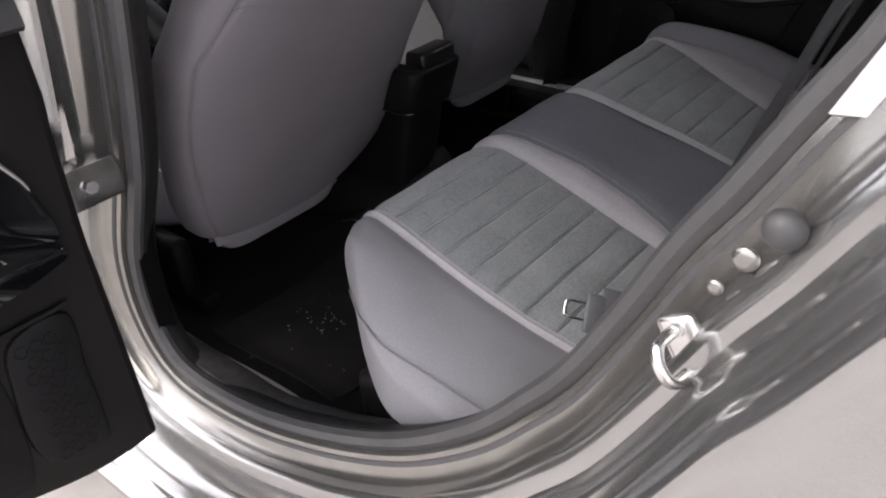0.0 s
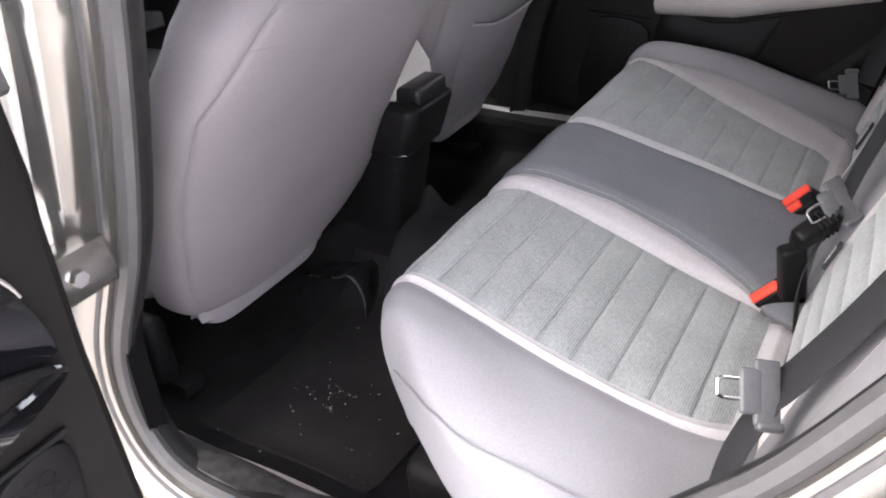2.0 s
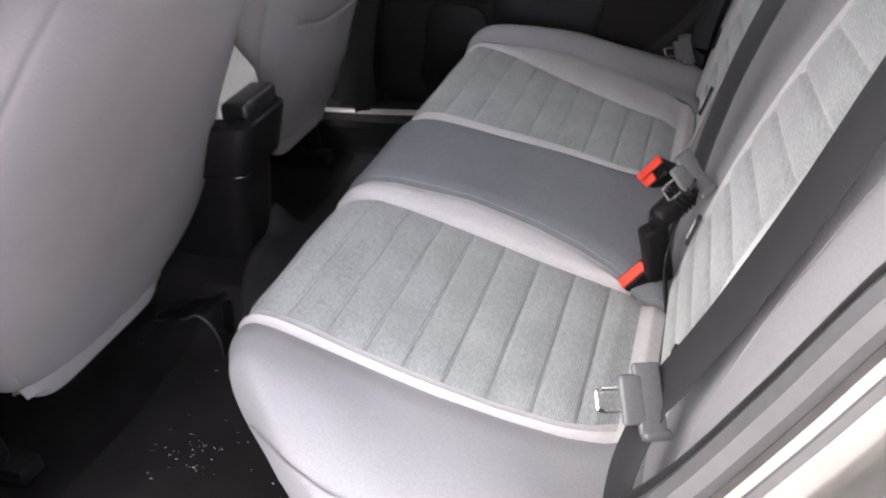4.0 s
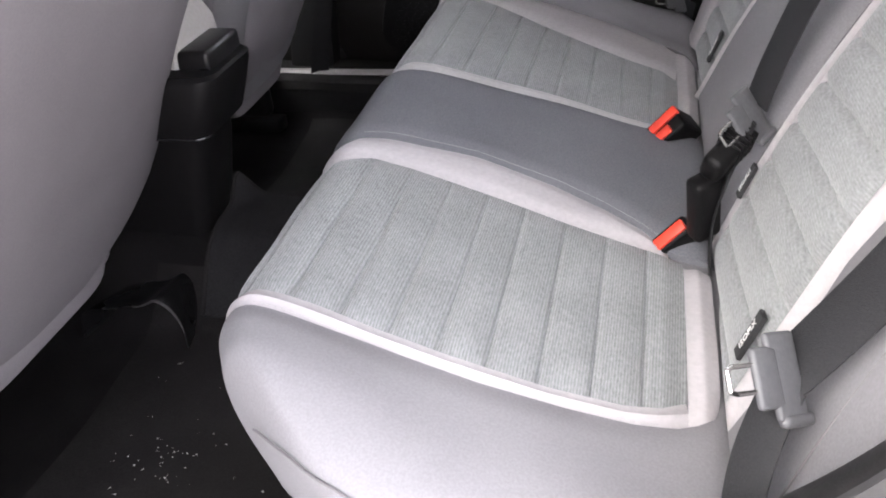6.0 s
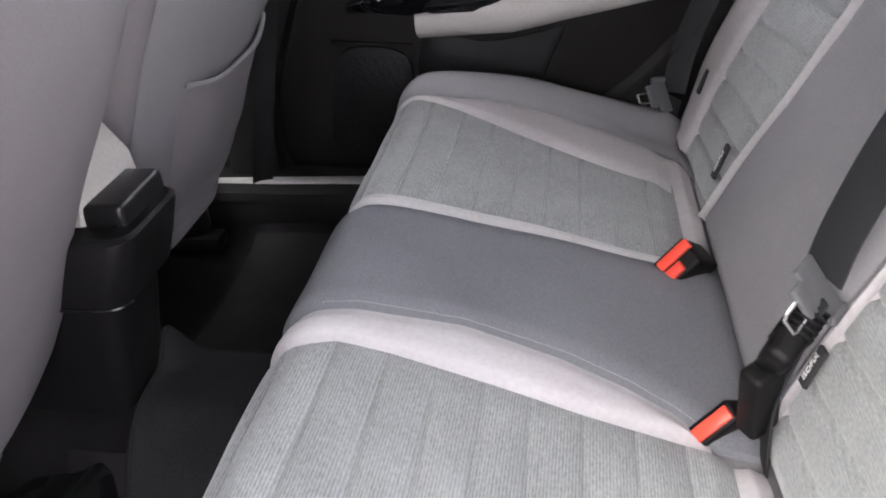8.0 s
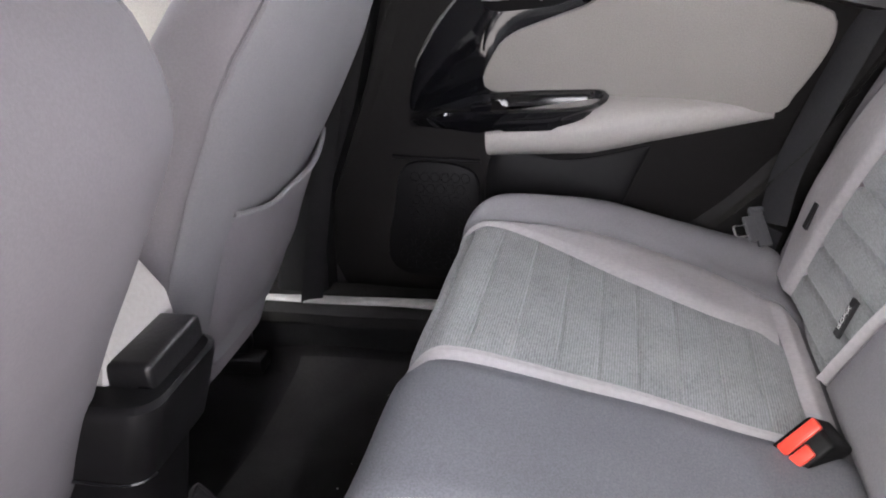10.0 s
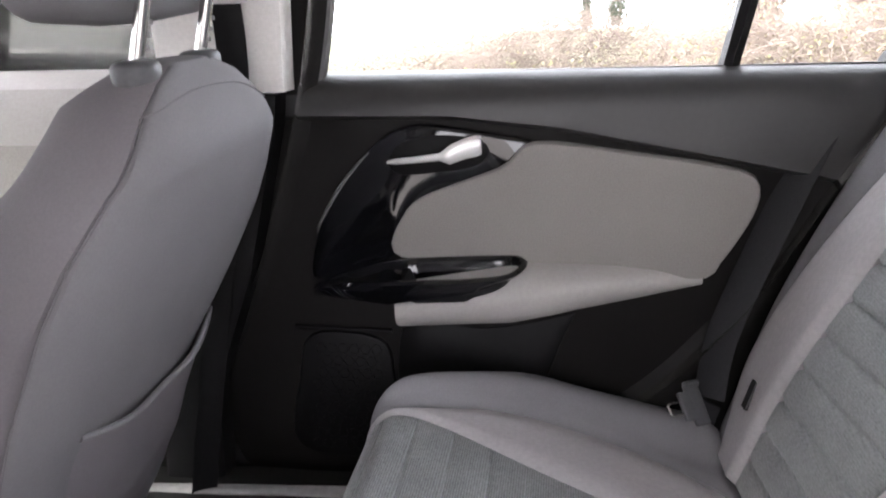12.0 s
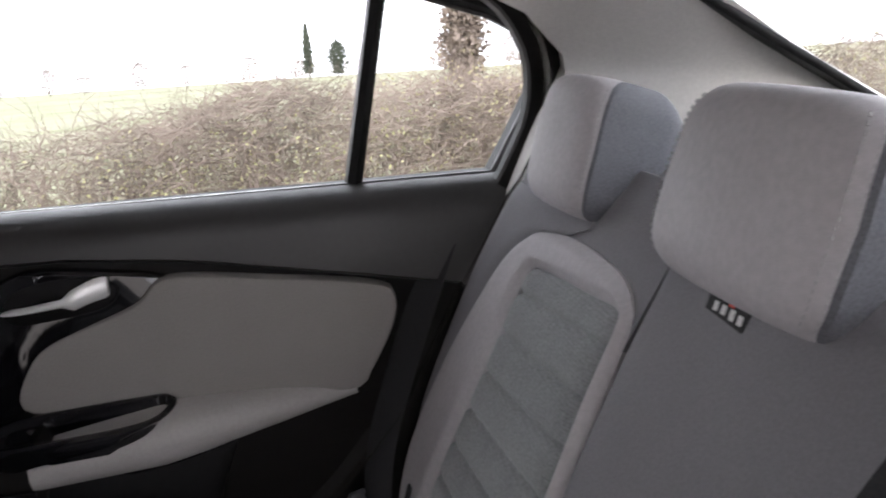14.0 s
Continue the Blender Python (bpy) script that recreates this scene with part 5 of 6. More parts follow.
tube(bm, curve([(-0.36, -0.0885, 0.6428), (-0.28, -0.0885, 0.6428), (-0.226, -0.0885, 0.6428), (-0.206, -0.080, 0.6428), (-0.2000, -0.066, 0.6428)], 40), 0.0024, 8)
part("ledge", bm, M["gloss_worn"], con, "worn edge of the console ledge")

# air duct under the driver's seat: an arched shell whose mouth looks out over the near footwell
DUCT = curve([(-0.254, 0.352), (-0.252, 0.392), (-0.260, 0.420), (-0.272, 0.433), (-0.286, 0.437), (-0.312, 0.425), (-0.365, 0.415), (-0.415, 0.402), (-0.432, 0.352)], 44)
d = thing("air_duct", (-0.34, -0.17, 0.345), "black plastic air duct on the carpet", "air duct")
rows, under = [], []
for t in np.linspace(0, 1, 16):
    y = -0.205 + 0.105 * t
    flare = 0.006 * math.exp(-(t / 0.10) ** 2)
    cx, cz, sc = -0.335, 0.352, 1 - 0.24 * smoothstep(t)
    ring = [(cx + (x - cx) * (sc + flare * 4), y, cz + (z - cz) * (sc + flare * 6)) for x, z in DUCT]
    rows.append(ring)
    under.append([(cx + (x - cx) * 0.965, y + 0.002, cz + (z - cz) * 0.955) for x, y, z in ring])
bm = bmesh.new()
a, b = grid(bm, rows), grid(bm, under)
for i in range(len(a[0]) - 1):
    bm.faces.new((a[0][i], a[0][i + 1], b[0][i + 1], b[0][i]))
bm.faces.new(a[-1])
part("duct", bm, M["gloss_worn"], d)
# highlight on the mouth's lip, painted as a paler tapering edge
bm = bmesh.new()
tube(bm, [(x, y - 0.0005, z) for x, y, z in rows[0][3:22]], [0.0021 * math.sin(math.pi * (k + 1) / 20) ** 0.6 for k in range(19)], 8)
part("duct_glint", bm, M["duct_glint"], d, "pale edge painted as the highlight on the duct lip")

# carpet cover over the tunnel, one corner turned up beside the console's foot
bm = bmesh.new()
rows = []
for x in np.linspace(-0.252, 0.0, 26):
    row = []
    for y in np.linspace(-0.150, 0.062, 26):
        curl = 0.034 * math.exp(-((x + 0.252) / 0.022) ** 2) * smoothstep((y - 0.005) / 0.05)
        lip = 0.007 * math.exp(-((x + 0.252) / 0.010) ** 2)
        row.append((x - 0.15 * curl, y, floor_z(x, y) + 0.011 + curl + lip + 0.002 * noise.noise(Vector((x * 14, y * 14, 5)))))
    rows.append(row)
low = [[(x, y, z - 0.008) for x, y, z in r] for r in rows]
a, b = grid(bm, rows), grid(bm, low)
for u, v in ((a[0], b[0]), (a[-1], b[-1]), ([r[0] for r in a], [r[0] for r in b]), ([r[-1] for r in a], [r[-1] for r in b])):
    for i in range(len(u) - 1):
        bm.faces.new((u[i], u[i + 1], v[i + 1], v[i]))
cover = thing("tunnel_cover", (-0.12, -0.04, 0.45), "dark grey carpet cover over the floor tunnel, one corner curled", "carpet cover")
part("carpet_sheet", bm, M["tunnel"], cover)
bm = bmesh.new()
tube(bm, [(x, y, z - 0.004) for x, y, z in rows[0]] + [(r[-1][0], r[-1][1], r[-1][2] - 0.004) for r in rows[1:]], 0.0045, 8)
part("edge_binding", bm, M["mat"], cover, "dark sewn edge binding")

# floor mats and crumbs
def floor_mat(y0, y1, x0, x1, label):
    bm = bmesh.new()
    rows = [[(x, y, floor_z(x, y) + 0.007 + 0.003 * noise.noise(Vector((x * 6, y * 6, 2)))) for y in np.linspace(y0, y1, 24)] for x in np.linspace(x0, x1, 24)]
    low = [[(x, y, z - 0.006) for x, y, z in r] for r in rows]
    a, b = grid(bm, rows), grid(bm, low)
    for u, v in ((a[0], b[0]), (a[-1], b[-1]), ([r[0] for r in a], [r[0] for r in b]), ([r[-1] for r in a], [r[-1] for r in b])):
        for i in range(len(u) - 1):
            bm.faces.new((u[i], u[i + 1], v[i + 1], v[i]))
    return single("floor_mat", bm, M["mat"], ((x0 + x1) / 2, (y0 + y1) / 2, floor_z((x0 + x1) / 2, (y0 + y1) / 2)), label, "floor mat")


floor_mat(-0.56, -0.10, -0.34, 0.0, "dark grey rear floor mat strewn with crumbs")
floor_mat(0.12, 0.56, -0.34, 0.0, "dark grey rear floor mat")
rng = np.random.default_rng(4)
bm = bmesh.new()
for k in range(110):
    x, y = rng.uniform(-0.30, 0.0), -0.35 + rng.normal(0, 0.13)
    if k < 34:
        x, y = -0.19 + rng.normal(0, 0.022), -0.40 + rng.normal(0, 0.028)
    if k > 95:
        y = rng.uniform(0.1, 0.5)
    y = min(max(y, -0.64), 0.6)
    r = rng.uniform(0.0004, 0.0011) * (2.2 if k % 23 == 0 else 1)
    c = Vector((x, y, floor_z(x, y) + 0.0085))
    q = [c + Vector((rng.uniform(-1, 1), rng.uniform(-1, 1), rng.uniform(0.1, 0.8))) * r * 2 for _ in range(4)]
    v = [bm.verts.new(p) for p in q]
    for tri in ((0, 1, 2), (0, 1, 3), (1, 2, 3), (0, 2, 3)):
        bm.faces.new([v[i] for i in tri])
single("crumbs", bm, M["dust"], (-0.15, -0.3, 0.36), "pale crumbs and dust on the floor", "crumbs", kind="stuff")


# ================================================================ doors
def offset_loop(pts, d):
    p = np.array(pts, float)
    t = np.roll(p, -1, 0) - np.roll(p, 1, 0)
    t /= np.linalg.norm(t, axis=1)[:, None] + 1e-9
    n = np.stack([t[:, 1], -t[:, 0]], 1)
    area = 0.5 * np.sum(p[:, 0] * np.roll(p[:, 1], -1) - np.roll(p[:, 0], -1) * p[:, 1])
    return p + n * d * (1 if area > 0 else -1)


WINDOW = [(-0.116, 1.076), (0.20, 1.078), (0.48, 1.079), (0.695, 1.080), (0.728, 1.135), (0.758, 1.19), (0.772, 1.245), (0.752, 1.275), (0.70, 1.303), (0.60, 1.335), (0.42, 1.362), (0.18, 1.378), (0.0, 1.380), (-0.080, 1.365), (-0.098, 1.30), (-0.110, 1.18)]


def densify(pts, step=0.02):
    out = []
    p = [np.array(q, float) for q in pts]
    for a, b in zip(p, p[1:] + p[:1]):
        n = max(1, int(np.linalg.norm(b - a) / step))
        out += [a + (b - a) * i / n for i in range(n)]
    return np.array(out)


def car_door(name, label, place, grow, front=False):
    """A rear door seen from inside. place(a, b, c): a along the car, b up, c into the cabin from the panel's face."""
    o = place(0.2, 0.6, 0)
    d = thing(name, o, label, "car door", kind="structure")
    # base panel, from the sill to the belt
    base = curve([(-0.145, 1.06), (-0.150, 0.85), (-0.185, 0.62), (-0.207, 0.50), (-0.190, 0.440), (-0.06, 0.425), (0.12, 0.480), (0.28, 0.560), (0.40, 0.655), (0.50, 0.775), (0.58, 0.91), (0.64, 1.01), (0.672, 1.06)], 90)
    base = np.vstack([base, [(0.672, 1.066), (-0.140, 1.066)]])
    wide = offset_loop(base, grow)
    wide[:, 1] = np.minimum(wide[:, 1], 1.066)
    if front:
        wide[:, 0] = [max(a, ramp(b, [0.75, 0.90, 1.02], [-0.156, -0.163, -0.178])) for a, b in wide]
    part("door_panel", plate(wide, place, 0.0, 0.012, 0.05), M["trim"], d, "dark grained door panel")
    # outer shell and skin
    part("door_shell", plate(wide, lambda a, b, c: place(a, b, c - 0.045), 0.0, 0.01, 0.075), M["paint"], d, "bronze-grey painted door shell")
    # belt trim: rounded, falling back to the glass
    prof = [(1.080, -0.046), (1.082, -0.036), (1.081, -0.026), (1.078, -0.014), (1.072, -0.003), (1.063, 0.006), (1.050, 0.013), (1.034, 0.017), (1.012, 0.018), (0.0, 0.010)]
    rows = []
    for x in np.linspace(-0.165, 0.71, 50):
        low = ramp(x, [-0.15, 0.10, 0.257, 0.505, 0.72], [1.020, 1.018, 1.001, 0.953, 0.910])
        rows.append([place(x, (low if b == 0.0 else (b if b > 1.03 else low + 0.006)), c) for b, c in prof] + [place(x, low, -0.01)])
    bm = bmesh.new()
    grid(bm, rows)
    part("belt_trim", bm, M["trim_soft"], d, "soft charcoal belt trim")
    # cloth insert
    ins = curve([(0.222, 0.985), (0.36, 0.970), (0.500, 0.947), (0.532, 0.925), (0.527, 0.880), (0.490, 0.812), (0.462, 0.785), (0.34, 0.795), (0.214, 0.800), (0.05, 0.806), (0.008, 0.822), (0.022, 0.868), (0.060, 0.908), (0.175, 0.950)], 80, closed=True)
    part("cloth_insert", plate(ins, place, 0.022, 0.009), M["insert"], d, "pale grey cloth door insert")
    # lacquered bezel round the pull handle, running down to the armrest pocket
    bez = curve([(-0.120, 0.775), (-0.102, 0.862), (-0.070, 0.920), (-0.029, 0.966), (0.012, 0.999), (0.060, 1.011), (0.155, 0.999), (0.222, 0.984), (0.212, 0.958), (0.188, 0.940), (0.075, 0.896), (0.038, 0.862), (0.020, 0.818), (-0.02, 0.800), (-0.06, 0.785)], 90, closed=True)
    part("handle_bezel", plate(bez, lambda a, b, c: place(a, b, c - 0.010 * smoothstep((a - 0.10) / 0.11) if c > 0 else c), 0.016, 0.006), M["gloss"], d, "piano-black handle surround")
    # window reflection on the bezel's outer edge, painted as a bright tapering rim
    bm = bmesh.new()
    tube(bm, [place(a, b, 0.016) for a, b in curve([(-0.106, 0.848), (-0.098, 0.868), (-0.068, 0.916), (-0.040, 0.950), (-0.018, 0.972)], 40)], [0.0034 * math.sin(math.pi * (0.06 + 0.88 * k / 39)) ** 0.5 for k in range(40)], 8)
    part("bezel_glint", bm, M["rim"], d, "bright strip standing in for the bezel edge's reflection")
    cup = curve([(0.010, 0.958), (0.028, 0.985), (0.080, 0.997), (0.140, 0.990), (0.158, 0.972), (0.135, 0.950), (0.060, 0.939), (0.022, 0.940)], 50, closed=True)
    part("handle_cup", plate(cup, place, 0.0175, 0.003, 0.004), M["black"], d, "recessed black handle cup")
    # chrome release lever
    rings = []
    for t in np.linspace(0, 1, 20):
        a = 0.010 + 0.138 * t
        b = 0.958 + 0.018 * t + 0.007 * smoothstep((t - 0.6) / 0.3)
        w = ramp(t, [0, 0.1, 0.58, 0.68, 0.94, 1], [0.002, 0.0045, 0.0055, 0.014, 0.0155, 0.013])
        h = ramp(t, [0, 0.3, 0.7, 1], [0.020, 0.030, 0.034, 0.022])
        rings.append([place(a, b + w * math.sin(q), h + 0.006 * math.cos(q)) for q in np.linspace(0, 2 * math.pi, 12, endpoint=False)])
    part("door_handle", loft(rings), M["satin"], d, "satin chrome release lever")
    # armrest: a pale ledge with the lacquered pocket at its front
    rows = []
    for x in np.linspace(0.022, 0.466, 46):
        top = ramp(x, [0.0, 0.20, 0.33, 0.40, 0.47], [0.772, 0.806, 0.806, 0.802, 0.789])
        low = ramp(x, [0.0, 0.19, 0.28, 0.36, 0.475], [0.706, 0.718, 0.739, 0.754, 0.776])
        out = 0.078 * ramp(x, [0.0, 0.25, 0.36, 0.43, 0.475], [1.0, 0.98, 0.60, 0.30, 0.13])
        hh = top - low
        rows.append([place(x, top + 0.004, 0.004), place(x, top, out * 0.45), place(x, top - 0.10 * hh, out * 0.80), place(x, top - 0.30 * hh, out * 0.98), place(x, top - 0.5 * hh, out), place(x, top - 0.75 * hh, out * 0.90), place(x, low + 0.05 * hh, out * 0.62), place(x, low, out * 0.50), place(x, low - 0.004, -0.01)])
    bm = bmesh.new()
    vs = grid(bm, rows)
    bm.faces.new(vs[0])
    bm.faces.new(vs[-1])
    part("armrest", bm, M["arm"], d, "pale grey vinyl armrest")
    # pull pocket: a lacquered boat shape with a raised rim, a shallow tray at its front and a deep well behind
    rim = curve([(-0.122, 0.014, 0.760), (-0.095, 0.016, 0.775), (-0.05, 0.018, 0.791), (0.005, 0.018, 0.807), (0.08, 0.016, 0.814), (0.16, 0.016, 0.818), (0.198, 0.019, 0.819), (0.214, 0.036, 0.816), (0.206, 0.062, 0.810),
                 (0.185, 0.080, 0.806), (0.14, 0.089, 0.803), (0.07, 0.092, 0.800), (0.01, 0.088, 0.795), (-0.05, 0.068, 0.785), (-0.10, 0.036, 0.769)], 110, closed=True)
    inner = [offset_loop(rim[:, :2], -q) for q in (0.003, 0.008, 0.011, 0.014)]
    low_by = [ramp(a, [-0.12, -0.06, 0.01, 0.07, 0.13, 0.17, 0.215], [0.012, 0.026, 0.037, 0.031, 0.024, 0.013, 0.005]) for a, c, b in rim]
    sink = [0.006 + 0.006 * smoothstep((a + 0.06) / 0.02) + 0.026 * smoothstep((a - 0.038) / 0.012) for a, c, b in rim]
    rows = []
    for k, (a, c, b) in enumerate(rim):
        (a1, c1), (a2, c2), (a3, c3), (a4, c4) = [q[k] for q in inner]
        h = low_by[k]
        rows.append([place(a, b - h - 0.006, c * 0.6), place(a, b - h, c * 0.90), place(a, b - 0.5 * h, c * 0.985), place(a, b - 0.004, c), place(a1, b, c1), place(a2, b, c2), place(a3, b - 0.004, c3), place(a4, b - sink[k], c4)])
    bm = bmesh.new()
    grid(bm, rows, wrap_u=True)
    pk = part("pocket_bezel", bm, M["gloss"], d, "piano-black pull pocket")
    bm = bmesh.new()
    half = len(rim) // 2
    floor_rows = [[place(*(lambda p, q, e, g: (p[0] + (q[0] - p[0]) * f, e + (g - e) * f, p[1] + (q[1] - p[1]) * f))(inner[3][k], inner[3][-1 - k], rim[k][2] - sink[k], rim[-1 - k][2] - sink[-1 - k])) for f in np.linspace(0, 1, 8)] for k in range(half)]
    grid(bm, floor_rows)
    part("pocket_well", bm, M["trim"], pk, "dark rubbery floor of the pull well")
    rocker = [[place(x, 0.7965 + 0.12 * x + 0.0035 * math.sin((x + 0.004) / 0.034 * math.pi) * math.sin((c - 0.034) / 0.026 * math.pi) - (0.010 if e else 0), c) for c, e in [(0.034, 1)] + [(q, 0) for q in np.linspace(0.035, 0.059, 7)] + [(0.060, 1)]] for x in np.linspace(-0.004, 0.030, 12)]
    bm = bmesh.new()
    grid(bm, rocker)
    part("window_switch", bm, M["gloss"], pk, "small black window switch")
    # lower panels
    low = curve([(0.016, 0.690), (0.14, 0.692), (0.22, 0.706), (0.278, 0.722), (0.284, 0.715), (0.262, 0.66), (0.236, 0.585), (0.215, 0.545), (0.12, 0.488), (0.02, 0.455)], 60, closed=True)
    part("door_pocket", plate(low, place, 0.004, 0.006), M["black"], d, "black recessed door pocket")
    grl = curve([(-0.095, 0.672), (-0.02, 0.668), (0.000, 0.60), (0.005, 0.50), (-0.03, 0.452), (-0.085, 0.452), (-0.092, 0.49), (-0.094, 0.58)] if front else [(-0.135, 0.672), (-0.02, 0.668), (0.000, 0.60), (0.005, 0.50), (-0.03, 0.452), (-0.14, 0.452), (-0.180, 0.49), (-0.165, 0.58)], 50, closed=True)
    part("speaker_grille", plate(grl, place, 0.008, 0.006), M["black"], d, "black speaker grille")
    bm = bmesh.new()
    for r in range(9):
        for c in range(10):
            a, b = -0.175 + c * 0.0185 + (r % 2) * 0.009, 0.475 + r * 0.022
            if a > -0.02 or a < (-0.08 if front else -0.16 + (b - 0.45) * 0.2):
                continue
            p = [place(a + 0.0085 * math.cos(q), b + 0.0095 * math.sin(q), 0.0095) for q in np.linspace(0, 2 * math.pi, 6, endpoint=False)]
            tube(bm, p + p[:1], 0.0005, 4, False)
    part("grille_mesh", bm, M["black"], d, "raised honeycomb of the grille")
    bm = bmesh.new()
    tube(bm, [place(a, b, 0.006) for a, b in [(-0.10 if front else -0.16, 0.686), (-0.08, 0.684), (0.0, 0.683)]], 0.004, 8)
    part("panel_line", bm, M["black"], d)
    # window: frame, divider, run channel, two panes
    loop = densify(WINDOW, 0.025)
    outer = offset_loop(loop, 0.055)
    rings = []
    for (a, b), (ao, bo) in zip(loop, outer):
        bo = max(bo, 1.03) if bo < 1.077 else bo
        rings.append([place(a, b, -0.060), place(a, b, -0.034), place(a + (ao - a) * 0.15, b + (bo - b) * 0.15, -0.022), place(a + (ao - a) * 0.8, b + (bo - b) * 0.8, -0.012), place(ao, bo, -0.02), place(ao, bo, -0.08), place(a, b, -0.085)])
    bm = bmesh.new()
    grid(bm, rings, wrap_u=True, wrap_v=True)
    fr = part("window_frame", bm, M["black"], d, "black window frame")
    bm = bmesh.new()
    tube(bm, [place(a, b, -0.036) for a, b in np.vstack([loop, loop[:1]])], 0.005, 6, False)
    part("glass_seal", bm, M["rubber"], fr, "rubber glass run")
    rings = []
    for t in np.linspace(0, 1, 8):
        a0, a1, b = 0.477 + 0.058 * t, 0.503 + 0.058 * t, 1.080 + 0.278 * t
        rings.append([place(a0, b, -0.062), place(a0 + 0.002, b, -0.034), place((a0 + a1) / 2, b, -0.028), place(a1 - 0.002, b, -0.034), place(a1, b, -0.062)])
    part("window_divider", loft(rings), M["black"], d, "black quarter-light divider")
    bm = bmesh.new()
    tube(bm, [place(x, 1.0795, -0.044) for x in np.linspace(-0.11, 0.70, 20)], 0.003, 6)
    part("waist_seal", bm, M["chrome"], d, "pale waist seal of the glass")
    for pts in ([(a, b) for a, b in loop if a < 0.488 + 0.21 * (b - 1.08)], [(a, b) for a, b in loop if a > 0.492 + 0.21 * (b - 1.08)]):
        bm = bmesh.new()
        f = bm.faces.new([bm.verts.new(place(a, b, -0.050)) for a, b in pts])
        r = bmesh.ops.extrude_face_region(bm, geom=[f])
        shift = Vector(place(0, 0, -0.054)) - Vector(place(0, 0, -0.050))
        bmesh.ops.translate(bm, verts=[v for v in r["geom"] if isinstance(v, bmesh.types.BMVert)], vec=shift)
        g = part("pane", bm, M["glass"], d, "clear window pane")
        g.visible_shadow = False
    return d


STAND[0] = LEVEL
car_door("door_1", "closed rear car door with pale insert and piano-black handle surround", lambda a, b, c: (a, 0.700 - c, b), 0.120)
SWING = radians(92)
HX, HY = -0.125, -0.80


def open_place(a, b, c):
    u = a + 0.15
    return (HX + u * math.cos(SWING) + c * math.sin(SWING), HY - u * math.sin(SWING) + c * math.cos(SWING), b)


STAND[0] = LEAN
car_door("door_2", "rear car door standing wide open, pale insert and piano-black pocket", open_place, 0.022, True)


def front_door(side):
    """The closed front door ahead of the centre pillar: panel, belt trim, window frame and glass."""
    s = side
    d = thing("door_3" if s > 0 else "door_4", (-0.8, s * 0.70, 0.6), "closed front car door with pale trim", "car door", kind="structure")
    place = lambda a, b, c: (a, s * (0.705 - c), b)
    bp = [(-0.26, 1.075), (-0.30, 0.80), (-0.40, 0.55), (-0.42, 0.42), (-1.40, 0.42), (-1.45, 0.70), (-1.42, 1.02)]
    part("door_panel", plate(densify(bp, 0.05), place, 0.0, 0.012, 0.10), M["trim"], d, "dark door panel")
    part("cloth_insert", plate(curve([(-0.40, 0.98), (-0.45, 0.78), (-0.9, 0.76), (-1.2, 0.80), (-1.1, 0.97)], 40, closed=True), place, 0.03, 0.012), M["insert"], d, "pale grey cloth insert")
    rows = [[place(x, 1.092 - 0.03 * max(0, -x - 0.9), -0.05), place(x, 1.092 - 0.03 * max(0, -x - 0.9), -0.02), place(x, 1.07, 0.02), place(x, 1.02, 0.035), place(x, 0.985, 0.03)] for x in np.linspace(-0.25, -1.42, 24)]
    bm = bmesh.new()
    grid(bm, rows)
    part("belt_trim", bm, M["arm"], d, "pale belt trim")
    win = densify([(-0.27, 1.092), (-1.36, 1.06), (-1.18, 1.19), (-0.96, 1.32), (-0.72, 1.375), (-0.28, 1.385)], 0.04)
    outer = offset_loop(win, 0.045)
    rings = [[place(a, b, -0.06), place(a, b, -0.03), place(ao, bo, -0.012), place(ao, bo, -0.07), place(a, b, -0.08)] for (a, b), (ao, bo) in zip(win, outer)]
    bm = bmesh.new()
    grid(bm, rings, wrap_u=True, wrap_v=True)
    part("window_frame", bm, M["black"], d, "black window frame")
    bm = bmesh.new()
    bm.faces.new([bm.verts.new(place(a, b, -0.055)) for a, b in win])
    g = part("pane", bm, M["glass"], d, "clear window pane")
    g.visible_shadow = False


front_door(-1)
STAND[0] = LEVEL
front_door(1)

# ================================================================ dashboard and wheel
dash = thing("dashboard", (-1.3, 0, 0.7), "black dashboard below the windscreen", "dashboard")
rings = []
for y in np.linspace(-0.69, 0.69, 30):
    hood = 0.04 * math.exp(-((y + 0.33) / 0.2) ** 2)
    rings.append([(-1.05, y, 0.55), (-1.02, y, 0.70), (-1.03, y, 0.86 + hood), (-1.07, y, 0.93 + hood), (-1.16, y, 0.965 + hood), (-1.40, y, 0.965), (-1.66, y, 0.955), (-1.66, y, 0.50)])
part("dash_panel", loft(rings), M["black"], dash)
bm = bmesh.new()
box(bm, (-1.045, -0.10, 0.70), (-1.005, 0.12, 0.90), 0.012, 3)
part("infotainment_panel", bm, M["gloss"], dash, "glossy black centre stack")
wheel = thing("steering_wheel", (-0.86, -0.335, 0.72), "black leather steering wheel with bright spoke trim", "steering wheel")
wm = Matrix.Translation((-0.80, -0.335, 0.87)) @ Matrix.Rotation(radians(-66), 4, "Y")
bm = bmesh.new()
tube(bm, [wm @ Vector((0.185 * math.cos(a), 0.185 * math.sin(a), 0)) for a in np.linspace(0, 2 * math.pi, 49)], 0.015, 12, False)
part("rim", bm, M["black"], wheel)
for a in (0, 180, 270):
    bm = bmesh.new()
    tube(bm, [wm @ Vector((0.05 * math.cos(radians(a + 90)), 0.05 * math.sin(radians(a + 90)), -0.01)), wm @ Vector((0.178 * math.cos(radians(a + 90)), 0.178 * math.sin(radians(a + 90)), 0))], [0.020, 0.013], 10)
    part("spoke", bm, M["chrome"], wheel, "bright spoke trim")
bm = bmesh.new()
